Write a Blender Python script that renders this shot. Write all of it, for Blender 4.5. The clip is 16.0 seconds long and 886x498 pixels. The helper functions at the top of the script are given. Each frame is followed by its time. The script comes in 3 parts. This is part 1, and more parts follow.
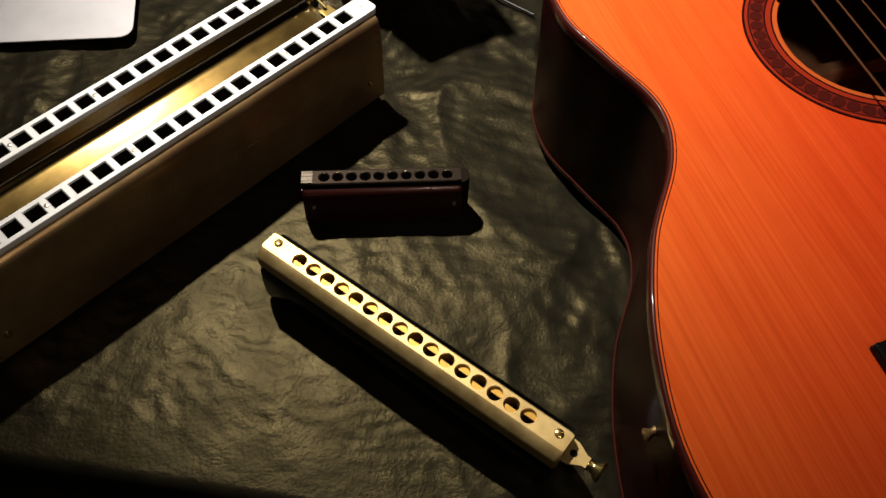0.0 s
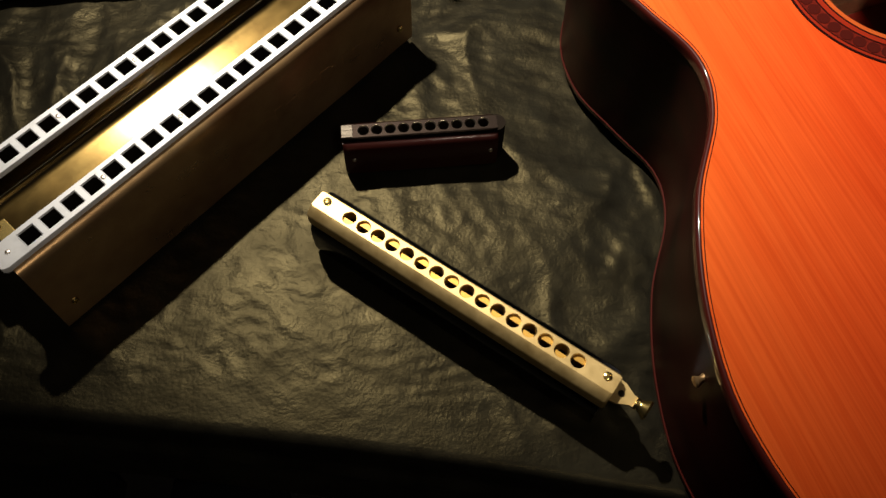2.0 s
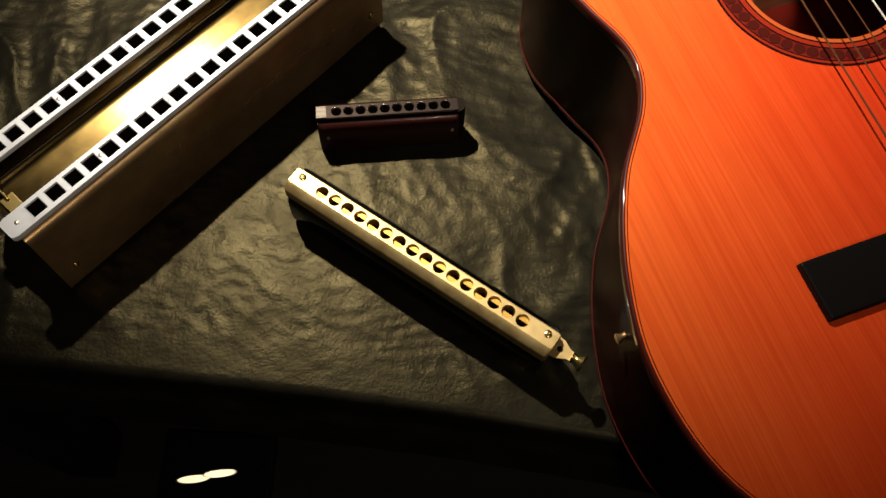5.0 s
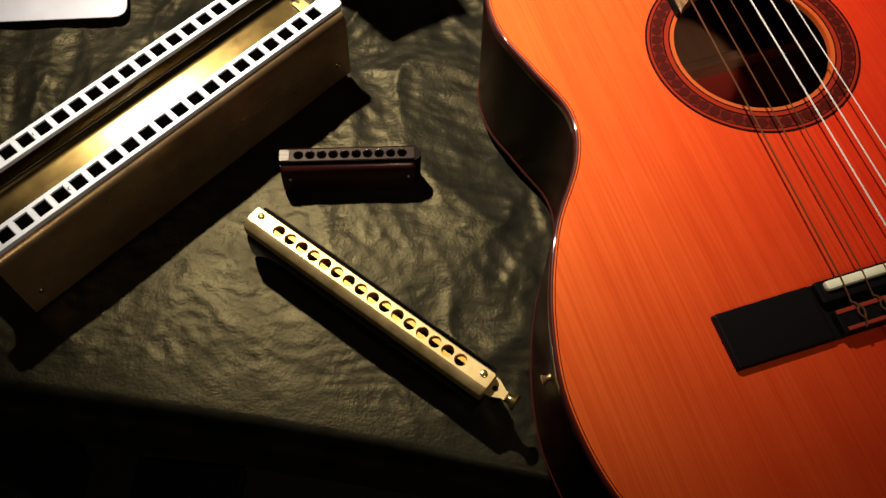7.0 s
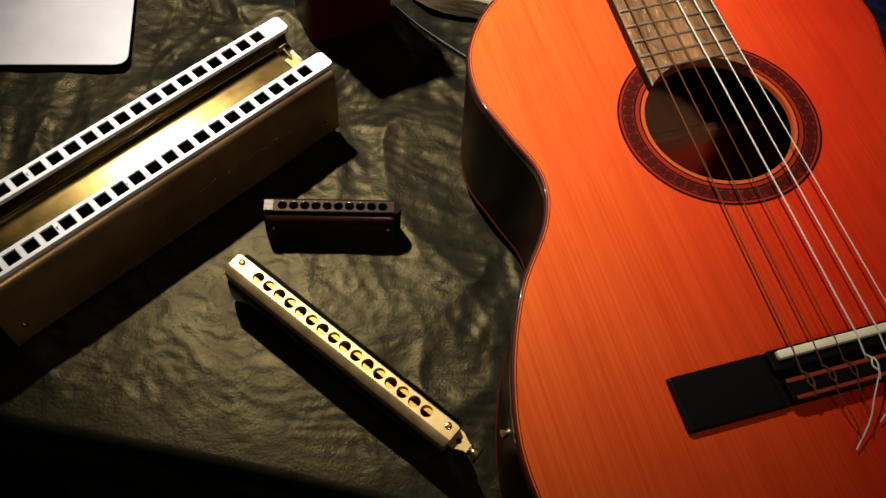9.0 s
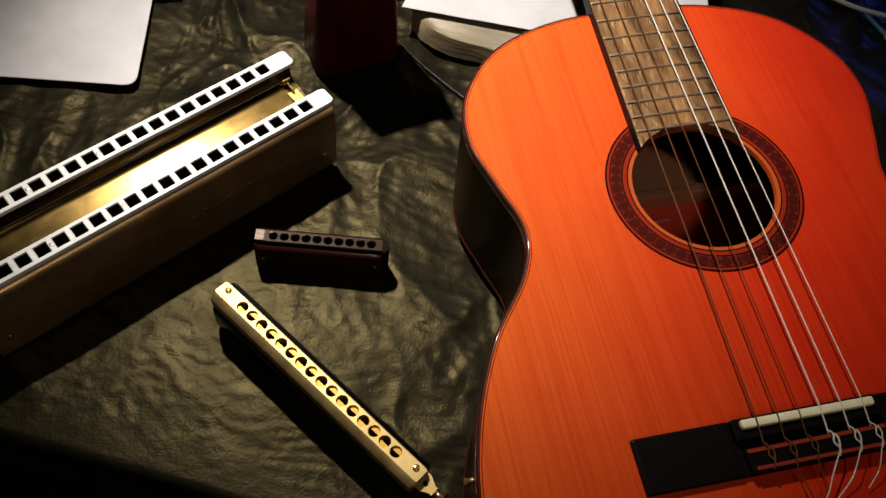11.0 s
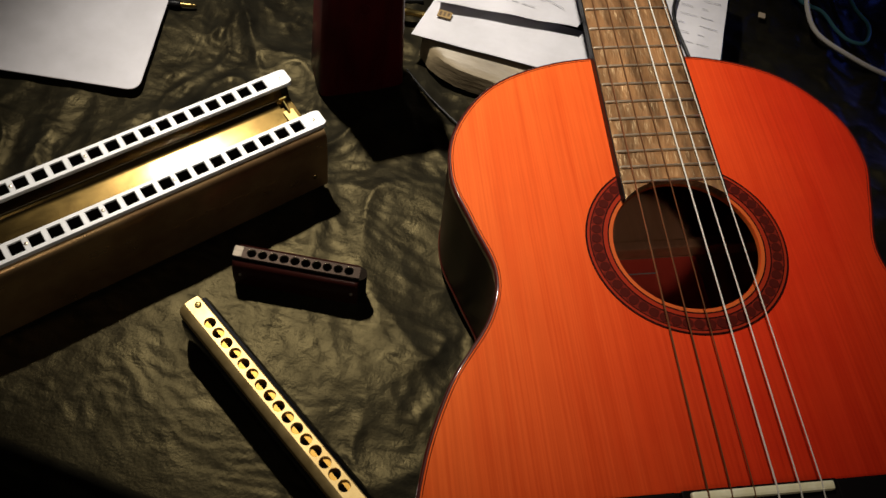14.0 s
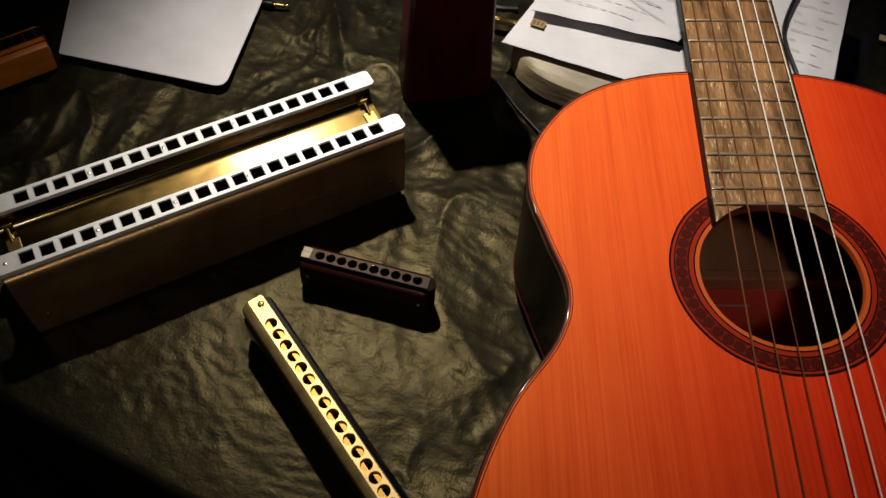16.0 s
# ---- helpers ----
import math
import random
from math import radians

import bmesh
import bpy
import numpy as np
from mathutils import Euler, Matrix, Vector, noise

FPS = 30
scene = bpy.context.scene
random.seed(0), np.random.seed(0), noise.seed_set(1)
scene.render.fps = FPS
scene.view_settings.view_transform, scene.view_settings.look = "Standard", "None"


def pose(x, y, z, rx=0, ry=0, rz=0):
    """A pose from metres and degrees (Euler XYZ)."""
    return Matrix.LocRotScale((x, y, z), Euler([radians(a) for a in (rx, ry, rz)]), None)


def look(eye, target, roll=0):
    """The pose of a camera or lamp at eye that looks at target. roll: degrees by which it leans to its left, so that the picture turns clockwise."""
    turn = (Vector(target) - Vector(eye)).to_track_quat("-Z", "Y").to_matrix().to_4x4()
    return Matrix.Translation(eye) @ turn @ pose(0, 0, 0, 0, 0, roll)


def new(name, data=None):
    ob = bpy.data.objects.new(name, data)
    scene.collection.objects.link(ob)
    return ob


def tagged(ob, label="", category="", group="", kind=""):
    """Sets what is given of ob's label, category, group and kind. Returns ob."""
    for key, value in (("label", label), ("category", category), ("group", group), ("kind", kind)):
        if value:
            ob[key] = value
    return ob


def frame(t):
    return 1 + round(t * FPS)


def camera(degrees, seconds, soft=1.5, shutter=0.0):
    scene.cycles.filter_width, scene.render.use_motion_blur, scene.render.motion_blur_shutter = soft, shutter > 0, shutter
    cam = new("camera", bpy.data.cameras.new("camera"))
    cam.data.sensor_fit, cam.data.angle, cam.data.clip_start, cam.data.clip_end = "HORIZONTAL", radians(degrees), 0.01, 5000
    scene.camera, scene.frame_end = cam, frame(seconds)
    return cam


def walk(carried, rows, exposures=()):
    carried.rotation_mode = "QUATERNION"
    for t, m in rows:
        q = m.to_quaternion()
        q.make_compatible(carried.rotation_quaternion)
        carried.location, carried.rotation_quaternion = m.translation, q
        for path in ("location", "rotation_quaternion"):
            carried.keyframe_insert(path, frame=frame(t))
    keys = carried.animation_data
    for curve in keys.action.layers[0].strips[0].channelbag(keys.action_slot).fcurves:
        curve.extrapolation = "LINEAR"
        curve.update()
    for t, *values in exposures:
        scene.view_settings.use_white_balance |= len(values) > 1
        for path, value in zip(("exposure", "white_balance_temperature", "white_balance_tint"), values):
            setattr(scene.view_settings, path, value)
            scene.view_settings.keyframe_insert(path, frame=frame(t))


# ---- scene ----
cam = camera(55.2, 16.0)
PATH = [
    (0, (0.043, -0.278, 0.376), (-0.013, 0.855, -1.271), 2.2),
    (0.5, (0.035, -0.271, 0.383), (-0.005, 0.795, -1.308), 2.3),
    (1, (0.027, -0.267, 0.39), (-0.001, 0.74, -1.338), 2.2),
    (1.5, (0.019, -0.265, 0.398), (-0.011, 0.698, -1.354), 1.4),
    (2, (0.015, -0.264, 0.404), (-0.005, 0.658, -1.37), 1.3),
    (2.5, (0.014, -0.265, 0.41), (-0.007, 0.61, -1.388), 0.9),
    (3, (0.014, -0.269, 0.416), (-0.005, 0.586, -1.392), 1.0),
    (5.5, (0.039, -0.282, 0.461), (0.05, 0.553, -1.356), 3.8),
    (6, (0.046, -0.284, 0.468), (0.064, 0.579, -1.336), 4.8),
    (6.5, (0.051, -0.286, 0.472), (0.067, 0.601, -1.32), 5.2),
    (7, (0.058, -0.289, 0.477), (0.067, 0.632, -1.298), 5.4),
    (7.5, (0.064, -0.29, 0.482), (0.068, 0.656, -1.28), 5.6),
    (8, (0.066, -0.291, 0.486), (0.074, 0.682, -1.261), 6.3),
    (8.5, (0.07, -0.292, 0.49), (0.073, 0.707, -1.243), 6.7),
    (9, (0.073, -0.293, 0.494), (0.07, 0.729, -1.225), 7.3),
    (11.5, (0.09, -0.28, 0.512), (0.055, 0.788, -1.179), 11.0),
    (12, (0.096, -0.275, 0.513), (0.055, 0.797, -1.174), 11.7),
    (12.5, (0.101, -0.271, 0.515), (0.054, 0.801, -1.173), 12.3),
    (13, (0.105, -0.269, 0.514), (0.051, 0.812, -1.167), 12.8),
    (13.5, (0.111, -0.266, 0.515), (0.037, 0.817, -1.165), 12.8),
    (14, (0.116, -0.264, 0.513), (0.004, 0.816, -1.166), 11.8),
    (14.5, (0.117, -0.261, 0.509), (-0.05, 0.813, -1.17), 10.2),
    (15, (0.123, -0.257, 0.504), (-0.114, 0.801, -1.177), 7.9),
    (15.5, (0.124, -0.253, 0.499), (-0.163, 0.796, -1.18), 6.8),
    (16, (0.128, -0.251, 0.49), (-0.208, 0.797, -1.18), 5.6),
]
walk(cam, [(t, look(eye, target, roll)) for t, eye, target, roll in PATH],
     [(0, 0.03), (1.5, 0.24), (3, 0.34), (5.5, 0.48), (6.3, 0.44), (7.2, 0.32), (9, 0.05), (13, -0.34), (16, -0.54)])

# ---- world and lights ----
world = bpy.data.worlds.new("night_room")
scene.world = world
world.use_nodes = True
world.node_tree.nodes["Background"].inputs[0].default_value = (0.02, 0.022, 0.03, 1)
world.node_tree.nodes["Background"].inputs[1].default_value = 0.15


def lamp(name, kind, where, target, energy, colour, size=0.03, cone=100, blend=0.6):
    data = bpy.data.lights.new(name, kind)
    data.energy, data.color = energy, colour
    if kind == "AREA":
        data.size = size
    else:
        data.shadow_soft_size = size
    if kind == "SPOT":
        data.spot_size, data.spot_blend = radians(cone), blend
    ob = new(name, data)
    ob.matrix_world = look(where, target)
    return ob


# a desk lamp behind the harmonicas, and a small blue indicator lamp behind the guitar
lamp("desk_lamp_light", "SPOT", (-0.29, 0.42, 0.93), (0.045, 0.150, 0.0), 95, (1.0, 0.92, 0.78), 0.014, 46, 1.0)
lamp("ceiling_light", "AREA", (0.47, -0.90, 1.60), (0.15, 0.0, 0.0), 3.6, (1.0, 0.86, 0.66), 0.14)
lamp("blue_led_light", "POINT", (0.62, 0.72, 0.22), (0, 0, 0), 0.65, (0.06, 0.13, 1.0), 0.01)


# ---- materials ----
def material(name, colour, rough=0.5, metal=0.0, spec=0.5, coat=0.0, coat_rough=0.05):
    m = bpy.data.materials.new(name)
    m.use_nodes = True
    b = m.node_tree.nodes["Principled BSDF"]
    b.inputs["Base Color"].default_value = (*colour, 1)
    b.inputs["Roughness"].default_value = rough
    b.inputs["Metallic"].default_value = metal
    b.inputs["Specular IOR Level"].default_value = spec
    b.inputs["Coat Weight"].default_value = coat
    b.inputs["Coat Roughness"].default_value = coat_rough
    return m


def node(m, kind, **values):
    n = m.node_tree.nodes.new(kind)
    for key, value in values.items():
        n.inputs[key].default_value = value
    return n


def wire(m, a, out, b, inp):
    m.node_tree.links.new(a.outputs[out], b.inputs[inp])


def coords(m, scale=(1, 1, 1), turn=(0, 0, 0)):
    c = node(m, "ShaderNodeTexCoord")
    p = node(m, "ShaderNodeMapping", Scale=scale, Rotation=turn)
    wire(m, c, "Object", p, "Vector")
    return p


def mottle(m, dark, light, scale, detail=6, stretch=(1, 1, 1), low=0.35, high=0.65, turn=(0, 0, 0)):
    """Noise between two colours on the base colour."""
    b = m.node_tree.nodes["Principled BSDF"]
    p = coords(m, stretch, turn)
    n = node(m, "ShaderNodeTexNoise", Scale=scale, Detail=detail, Roughness=0.6)
    r = node(m, "ShaderNodeValToRGB")
    r.color_ramp.elements[0].position, r.color_ramp.elements[1].position = low, high
    r.color_ramp.elements[0].color, r.color_ramp.elements[1].color = (*dark, 1), (*light, 1)
    wire(m, p, "Vector", n, "Vector")
    wire(m, n, "Fac", r, "Fac")
    wire(m, r, "Color", b, "Base Color")
    return r


def vary_rough(m, low, high, scale, stretch=(1, 1, 1)):
    b = m.node_tree.nodes["Principled BSDF"]
    p = coords(m, stretch)
    n = node(m, "ShaderNodeTexNoise", Scale=scale, Detail=5)
    r = node(m, "ShaderNodeMapRange")
    r.inputs["From Min"].default_value, r.inputs["From Max"].default_value = 0.3, 0.7
    r.inputs["To Min"].default_value, r.inputs["To Max"].default_value = low, high
    wire(m, p, "Vector", n, "Vector")
    wire(m, n, "Fac", r, "Value")
    wire(m, r, "Result", b, "Roughness")


def bumps(m, scale, distance, strength=1.0, stretch=(1, 1, 1), detail=6, second=None):
    b = m.node_tree.nodes["Principled BSDF"]
    p = coords(m, stretch)
    last = None
    for s, d in [(scale, distance)] + ([second] if second else []):
        n = node(m, "ShaderNodeTexNoise", Scale=s, Detail=detail, Roughness=0.55)
        k = node(m, "ShaderNodeBump", Strength=strength, Distance=d)
        wire(m, p, "Vector", n, "Vector")
        wire(m, n, "Fac", k, "Height")
        if last:
            wire(m, last, "Normal", k, "Normal")
        last = k
    wire(m, last, "Normal", b, "Normal")


CLOTH = material("black_leatherette", (0.02, 0.018, 0.013), 0.4, spec=0.14)
mottle(CLOTH, (0.005, 0.0045, 0.0035), (0.011, 0.010, 0.007), 38)
vary_rough(CLOTH, 0.32, 0.45, 45)
bumps(CLOTH, 170, 0.0007, 0.40, detail=8, second=(480, 0.0005))
CLOTH.node_tree.nodes["Principled BSDF"].inputs["Specular Tint"].default_value = (1.0, 0.79, 0.36, 1)

TOP = material("cedar_soundboard", (0.50, 0.10, 0.012), 0.55, spec=0.05, coat=0.06, coat_rough=0.08)
BACKWOOD = material("dark_rosewood", (0.02, 0.005, 0.004), 0.42, spec=0.04)
mottle(BACKWOOD, (0.006, 0.0012, 0.001), (0.020, 0.0032, 0.0024), 30, stretch=(1, 0.15, 1))
BINDING = material("wine_binding", (0.05, 0.006, 0.004), 0.4, spec=0.1, coat=0.8, coat_rough=0.04)
BACK_EDGE = material("dark_red_back_edge", (0.045, 0.006, 0.004), 0.4, spec=0.2)
ROSE_DARK = material("rosette_dark", (0.016, 0.0025, 0.002), 0.5, spec=0.04)
ROSE_RED = material("rosette_red", (0.24, 0.018, 0.006), 0.5, spec=0.05)
ROSE_ORANGE = material("rosette_orange", (0.42, 0.075, 0.014), 0.5, spec=0.1)
ROSE_BROWN = material("rosette_brown", (0.085, 0.012, 0.007), 0.5, spec=0.04)
mottle(ROSE_BROWN, (0.07, 0.006, 0.004), (0.16, 0.014, 0.007), 300)
EBONY = material("black_lacquer_bridge", (0.006, 0.005, 0.005), 0.4, spec=0.05, coat=0.15, coat_rough=0.03)
REDWOOD = material("red_brown_lacquer", (0.28, 0.032, 0.014), 0.3, coat=1.0, coat_rough=0.05)
BONE = material("ivory_bone", (0.72, 0.66, 0.45), 0.4)
mottle(BONE, (0.76, 0.70, 0.46), (0.86, 0.81, 0.60), 150)
BOARD = material("worn_fretboard", (0.14, 0.075, 0.04), 0.36, spec=0.75, coat=0.25, coat_rough=0.12)
BOARD.node_tree.nodes["Principled BSDF"].inputs["Specular Tint"].default_value = (1.0, 0.78, 0.45, 1)
mottle(BOARD, (0.022, 0.008, 0.004), (0.28, 0.140, 0.060), 95, stretch=(1, 0.22, 1), low=0.30, high=0.66)
bumps(BOARD, 150, 0.0022, 0.8, stretch=(1, 0.35, 1))
FRET = material("nickel_fret", (0.80, 0.72, 0.58), 0.32, 1.0)
FRETWIRE = material("worn_brass_fretwire", (0.80, 0.68, 0.54), 0.32, 0.9)
NYLON = material("clear_nylon_string", (0.90, 0.86, 0.78), 0.25)
NYLON.node_tree.nodes["Principled BSDF"].inputs["Transmission Weight"].default_value = 0.35
WOUND = material("bronze_wound_string", (0.26, 0.12, 0.055), 0.4, 0.8)
INSIDE = material("raw_inside_wood", (0.22, 0.085, 0.035), 0.6)
mottle(INSIDE, (0.42, 0.17, 0.09), (0.60, 0.28, 0.16), 40, stretch=(1, 0.1, 1))
# darkened copy of the inside wood: shade around the lit back, put into colour
INSIDE_SHADED = material("shaded_inside_wood", (0.08, 0.035, 0.02), 0.7, spec=0.1)
LABEL_RED = material("red_paper_label", (0.85, 0.075, 0.050), 0.5)
ROSE_MOTIF = material("rosette_motif", (0.052, 0.006, 0.004), 0.5, spec=0.03)

BRASS = material("aged_brass_cover", (0.42, 0.25, 0.10), 0.30, 0.80)
mottle(BRASS, (0.30, 0.16, 0.075), (0.66, 0.44, 0.21), 24, low=0.25, high=0.75)
vary_rough(BRASS, 0.26, 0.42, 55, (1, 2, 2))
bumps(BRASS, 900, 0.0001, 0.3)
GOLD = material("polished_brass", (0.85, 0.62, 0.22), 0.24, 1.0)
WINDOW = material("brass_slide_window", (0.42, 0.24, 0.05), 0.5, 0.9)
COMB = material("white_enamel_comb", (0.74, 0.74, 0.76), 0.42)
mottle(COMB, (0.60, 0.60, 0.61), (0.78, 0.78, 0.80), 90, low=0.25, high=0.5)
NICKEL = material("warm_nickel_mouthpiece", (0.88, 0.70, 0.38), 0.34, 0.85)
mottle(NICKEL, (0.38, 0.26, 0.10), (0.52, 0.38, 0.17), 60)
vary_rough(NICKEL, 0.42, 0.54, 120)
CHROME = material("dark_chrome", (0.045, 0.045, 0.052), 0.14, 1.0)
# lighter than the comb's nickel, to imitate glare at its left end
NICKEL_GLARE = material("nickel_end_glare", (0.045, 0.038, 0.030), 0.42, 1.0)
bumps(NICKEL_GLARE, 500, 0.0004, 0.6, stretch=(0.1, 1, 1))
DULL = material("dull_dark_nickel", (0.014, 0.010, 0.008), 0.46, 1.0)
WINE = material("wine_red_cover", (0.022, 0.004, 0.003), 0.3, spec=0.3, coat=0.15, coat_rough=0.12)
BLACK = material("black_plastic", (0.005, 0.005, 0.006), 0.35, spec=0.12)
# near-black stands in for shade inside the holes; also colours the end cap
HOLLOW = material("matt_black_hole_shade", (0.010, 0.007, 0.005), 0.9, spec=0.05)
BRASS_SHINY = material("shiny_brass_trough", (0.30, 0.19, 0.07), 0.26, 1.0, coat=1.0, coat_rough=0.09)
mottle(BRASS_SHINY, (0.050, 0.029, 0.008), (0.105, 0.070, 0.021), 30, low=0.25, high=0.75)
vary_rough(BRASS_SHINY, 0.19, 0.25, 60, (1, 2, 2))
bumps(BRASS_SHINY, 90, 0.00012, 0.3, detail=3)
AMBER = material("amber_wood", (0.42, 0.16, 0.03), 0.4, coat=0.4)
mottle(AMBER, (0.42, 0.12, 0.012), (0.66, 0.25, 0.045), 60, stretch=(0.2, 1, 1))
PAPER = material("white_paper", (0.50, 0.49, 0.52), 0.6)
mottle(PAPER, (0.43, 0.42, 0.455), (0.51, 0.50, 0.545), 25)
INK = material("grey_ink", (0.38, 0.38, 0.41), 0.7)
STAMP = material("brown_stamp_ink", (0.22, 0.14, 0.05), 0.7)
STAMP_DARK = material("dark_stamp_ink", (0.07, 0.04, 0.015), 0.7)
# near-black for the shade under the raised letter
GAP_SHADE = material("black_gap_shade", (0.006, 0.005, 0.004), 0.65, spec=0.08)
BLUEPAPER = material("pale_blue_paper", (0.30, 0.45, 0.70), 0.6)
BARK = material("grey_brown_timber", (0.22, 0.17, 0.10), 0.5)
mottle(BARK, (0.10, 0.075, 0.045), (0.32, 0.25, 0.15), 22, stretch=(0.2, 1, 1))
bumps(BARK, 60, 0.003, 0.6, stretch=(0.2, 1, 1))
MAHOGANY = material("dark_mahogany_lacquer", (0.06, 0.004, 0.007), 0.4, spec=0.25, coat=0.15, coat_rough=0.15)
mottle(MAHOGANY, (0.045, 0.0015, 0.0035), (0.11, 0.004, 0.008), 40, stretch=(1, 1, 0.2))
WHITE_RUBBER = material("white_cable_rubber", (0.62, 0.58, 0.54), 0.45)
BLACK_RUBBER = material("black_cable_rubber", (0.006, 0.006, 0.006), 0.45, spec=0.2)
TEAL = material("teal_cable_rubber", (0.05, 0.16, 0.19), 0.4)
TAN = material("tan_card", (0.40, 0.32, 0.22), 0.6)
FLOOR = material("dark_floor_boards", (0.01, 0.008, 0.006), 0.6, spec=0.2)
mottle(FLOOR, (0.006, 0.005, 0.004), (0.014, 0.011, 0.008), 6, stretch=(0.3, 3, 1))
PLASTER = material("grey_plaster", (0.26, 0.28, 0.33), 0.85)
mottle(PLASTER, (0.23, 0.25, 0.30), (0.29, 0.31, 0.36), 3)

# cedar: fine grain along the neck's way, red and orange clouds, painted lamp falloff
b_top = TOP.node_tree.nodes["Principled BSDF"]
r_top = mottle(TOP, (0.48, 0.026, 0.005), (0.66, 0.066, 0.009), 13, low=0.3, high=0.7)
# orange on the lamp's side to red away from it: light falloff as colour
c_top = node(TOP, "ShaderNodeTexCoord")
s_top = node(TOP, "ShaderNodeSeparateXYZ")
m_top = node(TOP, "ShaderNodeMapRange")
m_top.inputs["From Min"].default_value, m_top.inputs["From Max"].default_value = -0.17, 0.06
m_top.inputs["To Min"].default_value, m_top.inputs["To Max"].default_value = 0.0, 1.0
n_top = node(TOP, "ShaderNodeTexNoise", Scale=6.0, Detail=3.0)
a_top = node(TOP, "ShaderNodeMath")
falloff_tint = node(TOP, "ShaderNodeMixRGB", Color1=(0.80, 0.180, 0.026, 1), Color2=(0.52, 0.018, 0.007, 1))
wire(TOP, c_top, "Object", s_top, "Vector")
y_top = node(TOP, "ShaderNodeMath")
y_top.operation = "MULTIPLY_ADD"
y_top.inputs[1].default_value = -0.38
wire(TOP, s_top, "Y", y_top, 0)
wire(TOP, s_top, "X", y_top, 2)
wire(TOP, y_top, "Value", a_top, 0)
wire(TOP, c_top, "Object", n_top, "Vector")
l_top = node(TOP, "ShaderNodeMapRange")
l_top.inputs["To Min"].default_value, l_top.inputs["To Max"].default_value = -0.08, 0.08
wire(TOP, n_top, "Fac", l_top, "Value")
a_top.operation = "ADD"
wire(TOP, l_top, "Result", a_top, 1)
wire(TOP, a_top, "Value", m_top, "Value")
wire(TOP, m_top, "Result", falloff_tint, "Fac")
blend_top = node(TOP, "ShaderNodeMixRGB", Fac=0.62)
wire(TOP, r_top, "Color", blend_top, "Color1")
wire(TOP, falloff_tint, "Color", blend_top, "Color2")
p_top = coords(TOP, (760, 4.5, 1))
g_top = node(TOP, "ShaderNodeTexNoise", Scale=1.0, Detail=4, Roughness=0.6)
k_top = node(TOP, "ShaderNodeValToRGB")
k_top.color_ramp.elements[0].position, k_top.color_ramp.elements[1].position = 0.36, 0.62
k_top.color_ramp.elements[0].color, k_top.color_ramp.elements[1].color = (0.87, 0.78, 0.72, 1), (1, 1, 1, 1)
x_top = node(TOP, "ShaderNodeMixRGB", Fac=1.0)
x_top.blend_type = "MULTIPLY"
wire(TOP, p_top, "Vector", g_top, "Vector")
wire(TOP, g_top, "Fac", k_top, "Fac")
q_top = coords(TOP, (120, 6, 1))
streak = node(TOP, "ShaderNodeTexNoise", Scale=1.0, Detail=5, Roughness=0.65)
streak_ramp = node(TOP, "ShaderNodeValToRGB")
streak_ramp.color_ramp.elements[0].position, streak_ramp.color_ramp.elements[1].position = 0.40, 0.56
streak_ramp.color_ramp.elements[0].color, streak_ramp.color_ramp.elements[1].color = (0.95, 0.85, 0.78, 1), (1, 1, 1, 1)
streak_mix = node(TOP, "ShaderNodeMixRGB", Fac=1.0)
streak_mix.blend_type = "MULTIPLY"
wire(TOP, q_top, "Vector", streak, "Vector")
wire(TOP, streak, "Fac", streak_ramp, "Fac")
wire(TOP, blend_top, "Color", streak_mix, "Color1")
wire(TOP, streak_ramp, "Color", streak_mix, "Color2")
wire(TOP, streak_mix, "Color", x_top, "Color1")
wire(TOP, k_top, "Color", x_top, "Color2")
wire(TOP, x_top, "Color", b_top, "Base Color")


# ---- mesh helpers ----
def thing(name, m, label, category, group=""):
    ob = new(name)
    ob.empty_display_size = 0.02
    ob.matrix_world = m
    return tagged(ob, label, category, group)


def part(name, bm, mat, parent=None, label="", smooth=False, inner=None, rim=None):
    """Link a bmesh as one mesh object, under a thing or a part where one is given."""
    bmesh.ops.recalc_face_normals(bm, faces=bm.faces)
    me = bpy.data.meshes.new(name)
    bm.to_mesh(me)
    bm.free()
    me.materials.append(mat)
    if inner:
        me.materials.append(inner)
        me.materials.append(rim or mat)
    if smooth:
        for f in me.polygons:
            f.use_smooth = True
        me.set_sharp_from_angle(angle=radians(40))
    ob = new(name, me)
    if parent:
        ob.parent = parent
    return tagged(ob, label)


def box(x0, x1, y0, y1, z0, z1, bevel=0.0, bm=None):
    bm = bm or bmesh.new()
    made = bmesh.ops.create_cube(bm, size=1)["verts"]
    for v in made:
        v.co = Vector(((x0 + x1) / 2 + v.co.x * (x1 - x0), (y0 + y1) / 2 + v.co.y * (y1 - y0), (z0 + z1) / 2 + v.co.z * (z1 - z0)))
    if bevel:
        edges = list({e for v in made for e in v.link_edges})
        bmesh.ops.bevel(bm, geom=edges, offset=bevel, segments=2, affect="EDGES", profile=0.6)
    return bm


def loft(loops, closed=True, caps=True, bm=None):
    """Skin loops of equal count into a surface."""
    bm = bm or bmesh.new()
    rings = [[bm.verts.new(p) for p in loop] for loop in loops]
    n = len(rings[0])
    for a, b in zip(rings, rings[1:]):
        for i in range(n if closed else n - 1):
            j = (i + 1) % n
            bm.faces.new((a[i], a[j], b[j], b[i]))
    if caps:
        bm.faces.new(rings[0][::-1])
        bm.faces.new(rings[-1])
    return bm


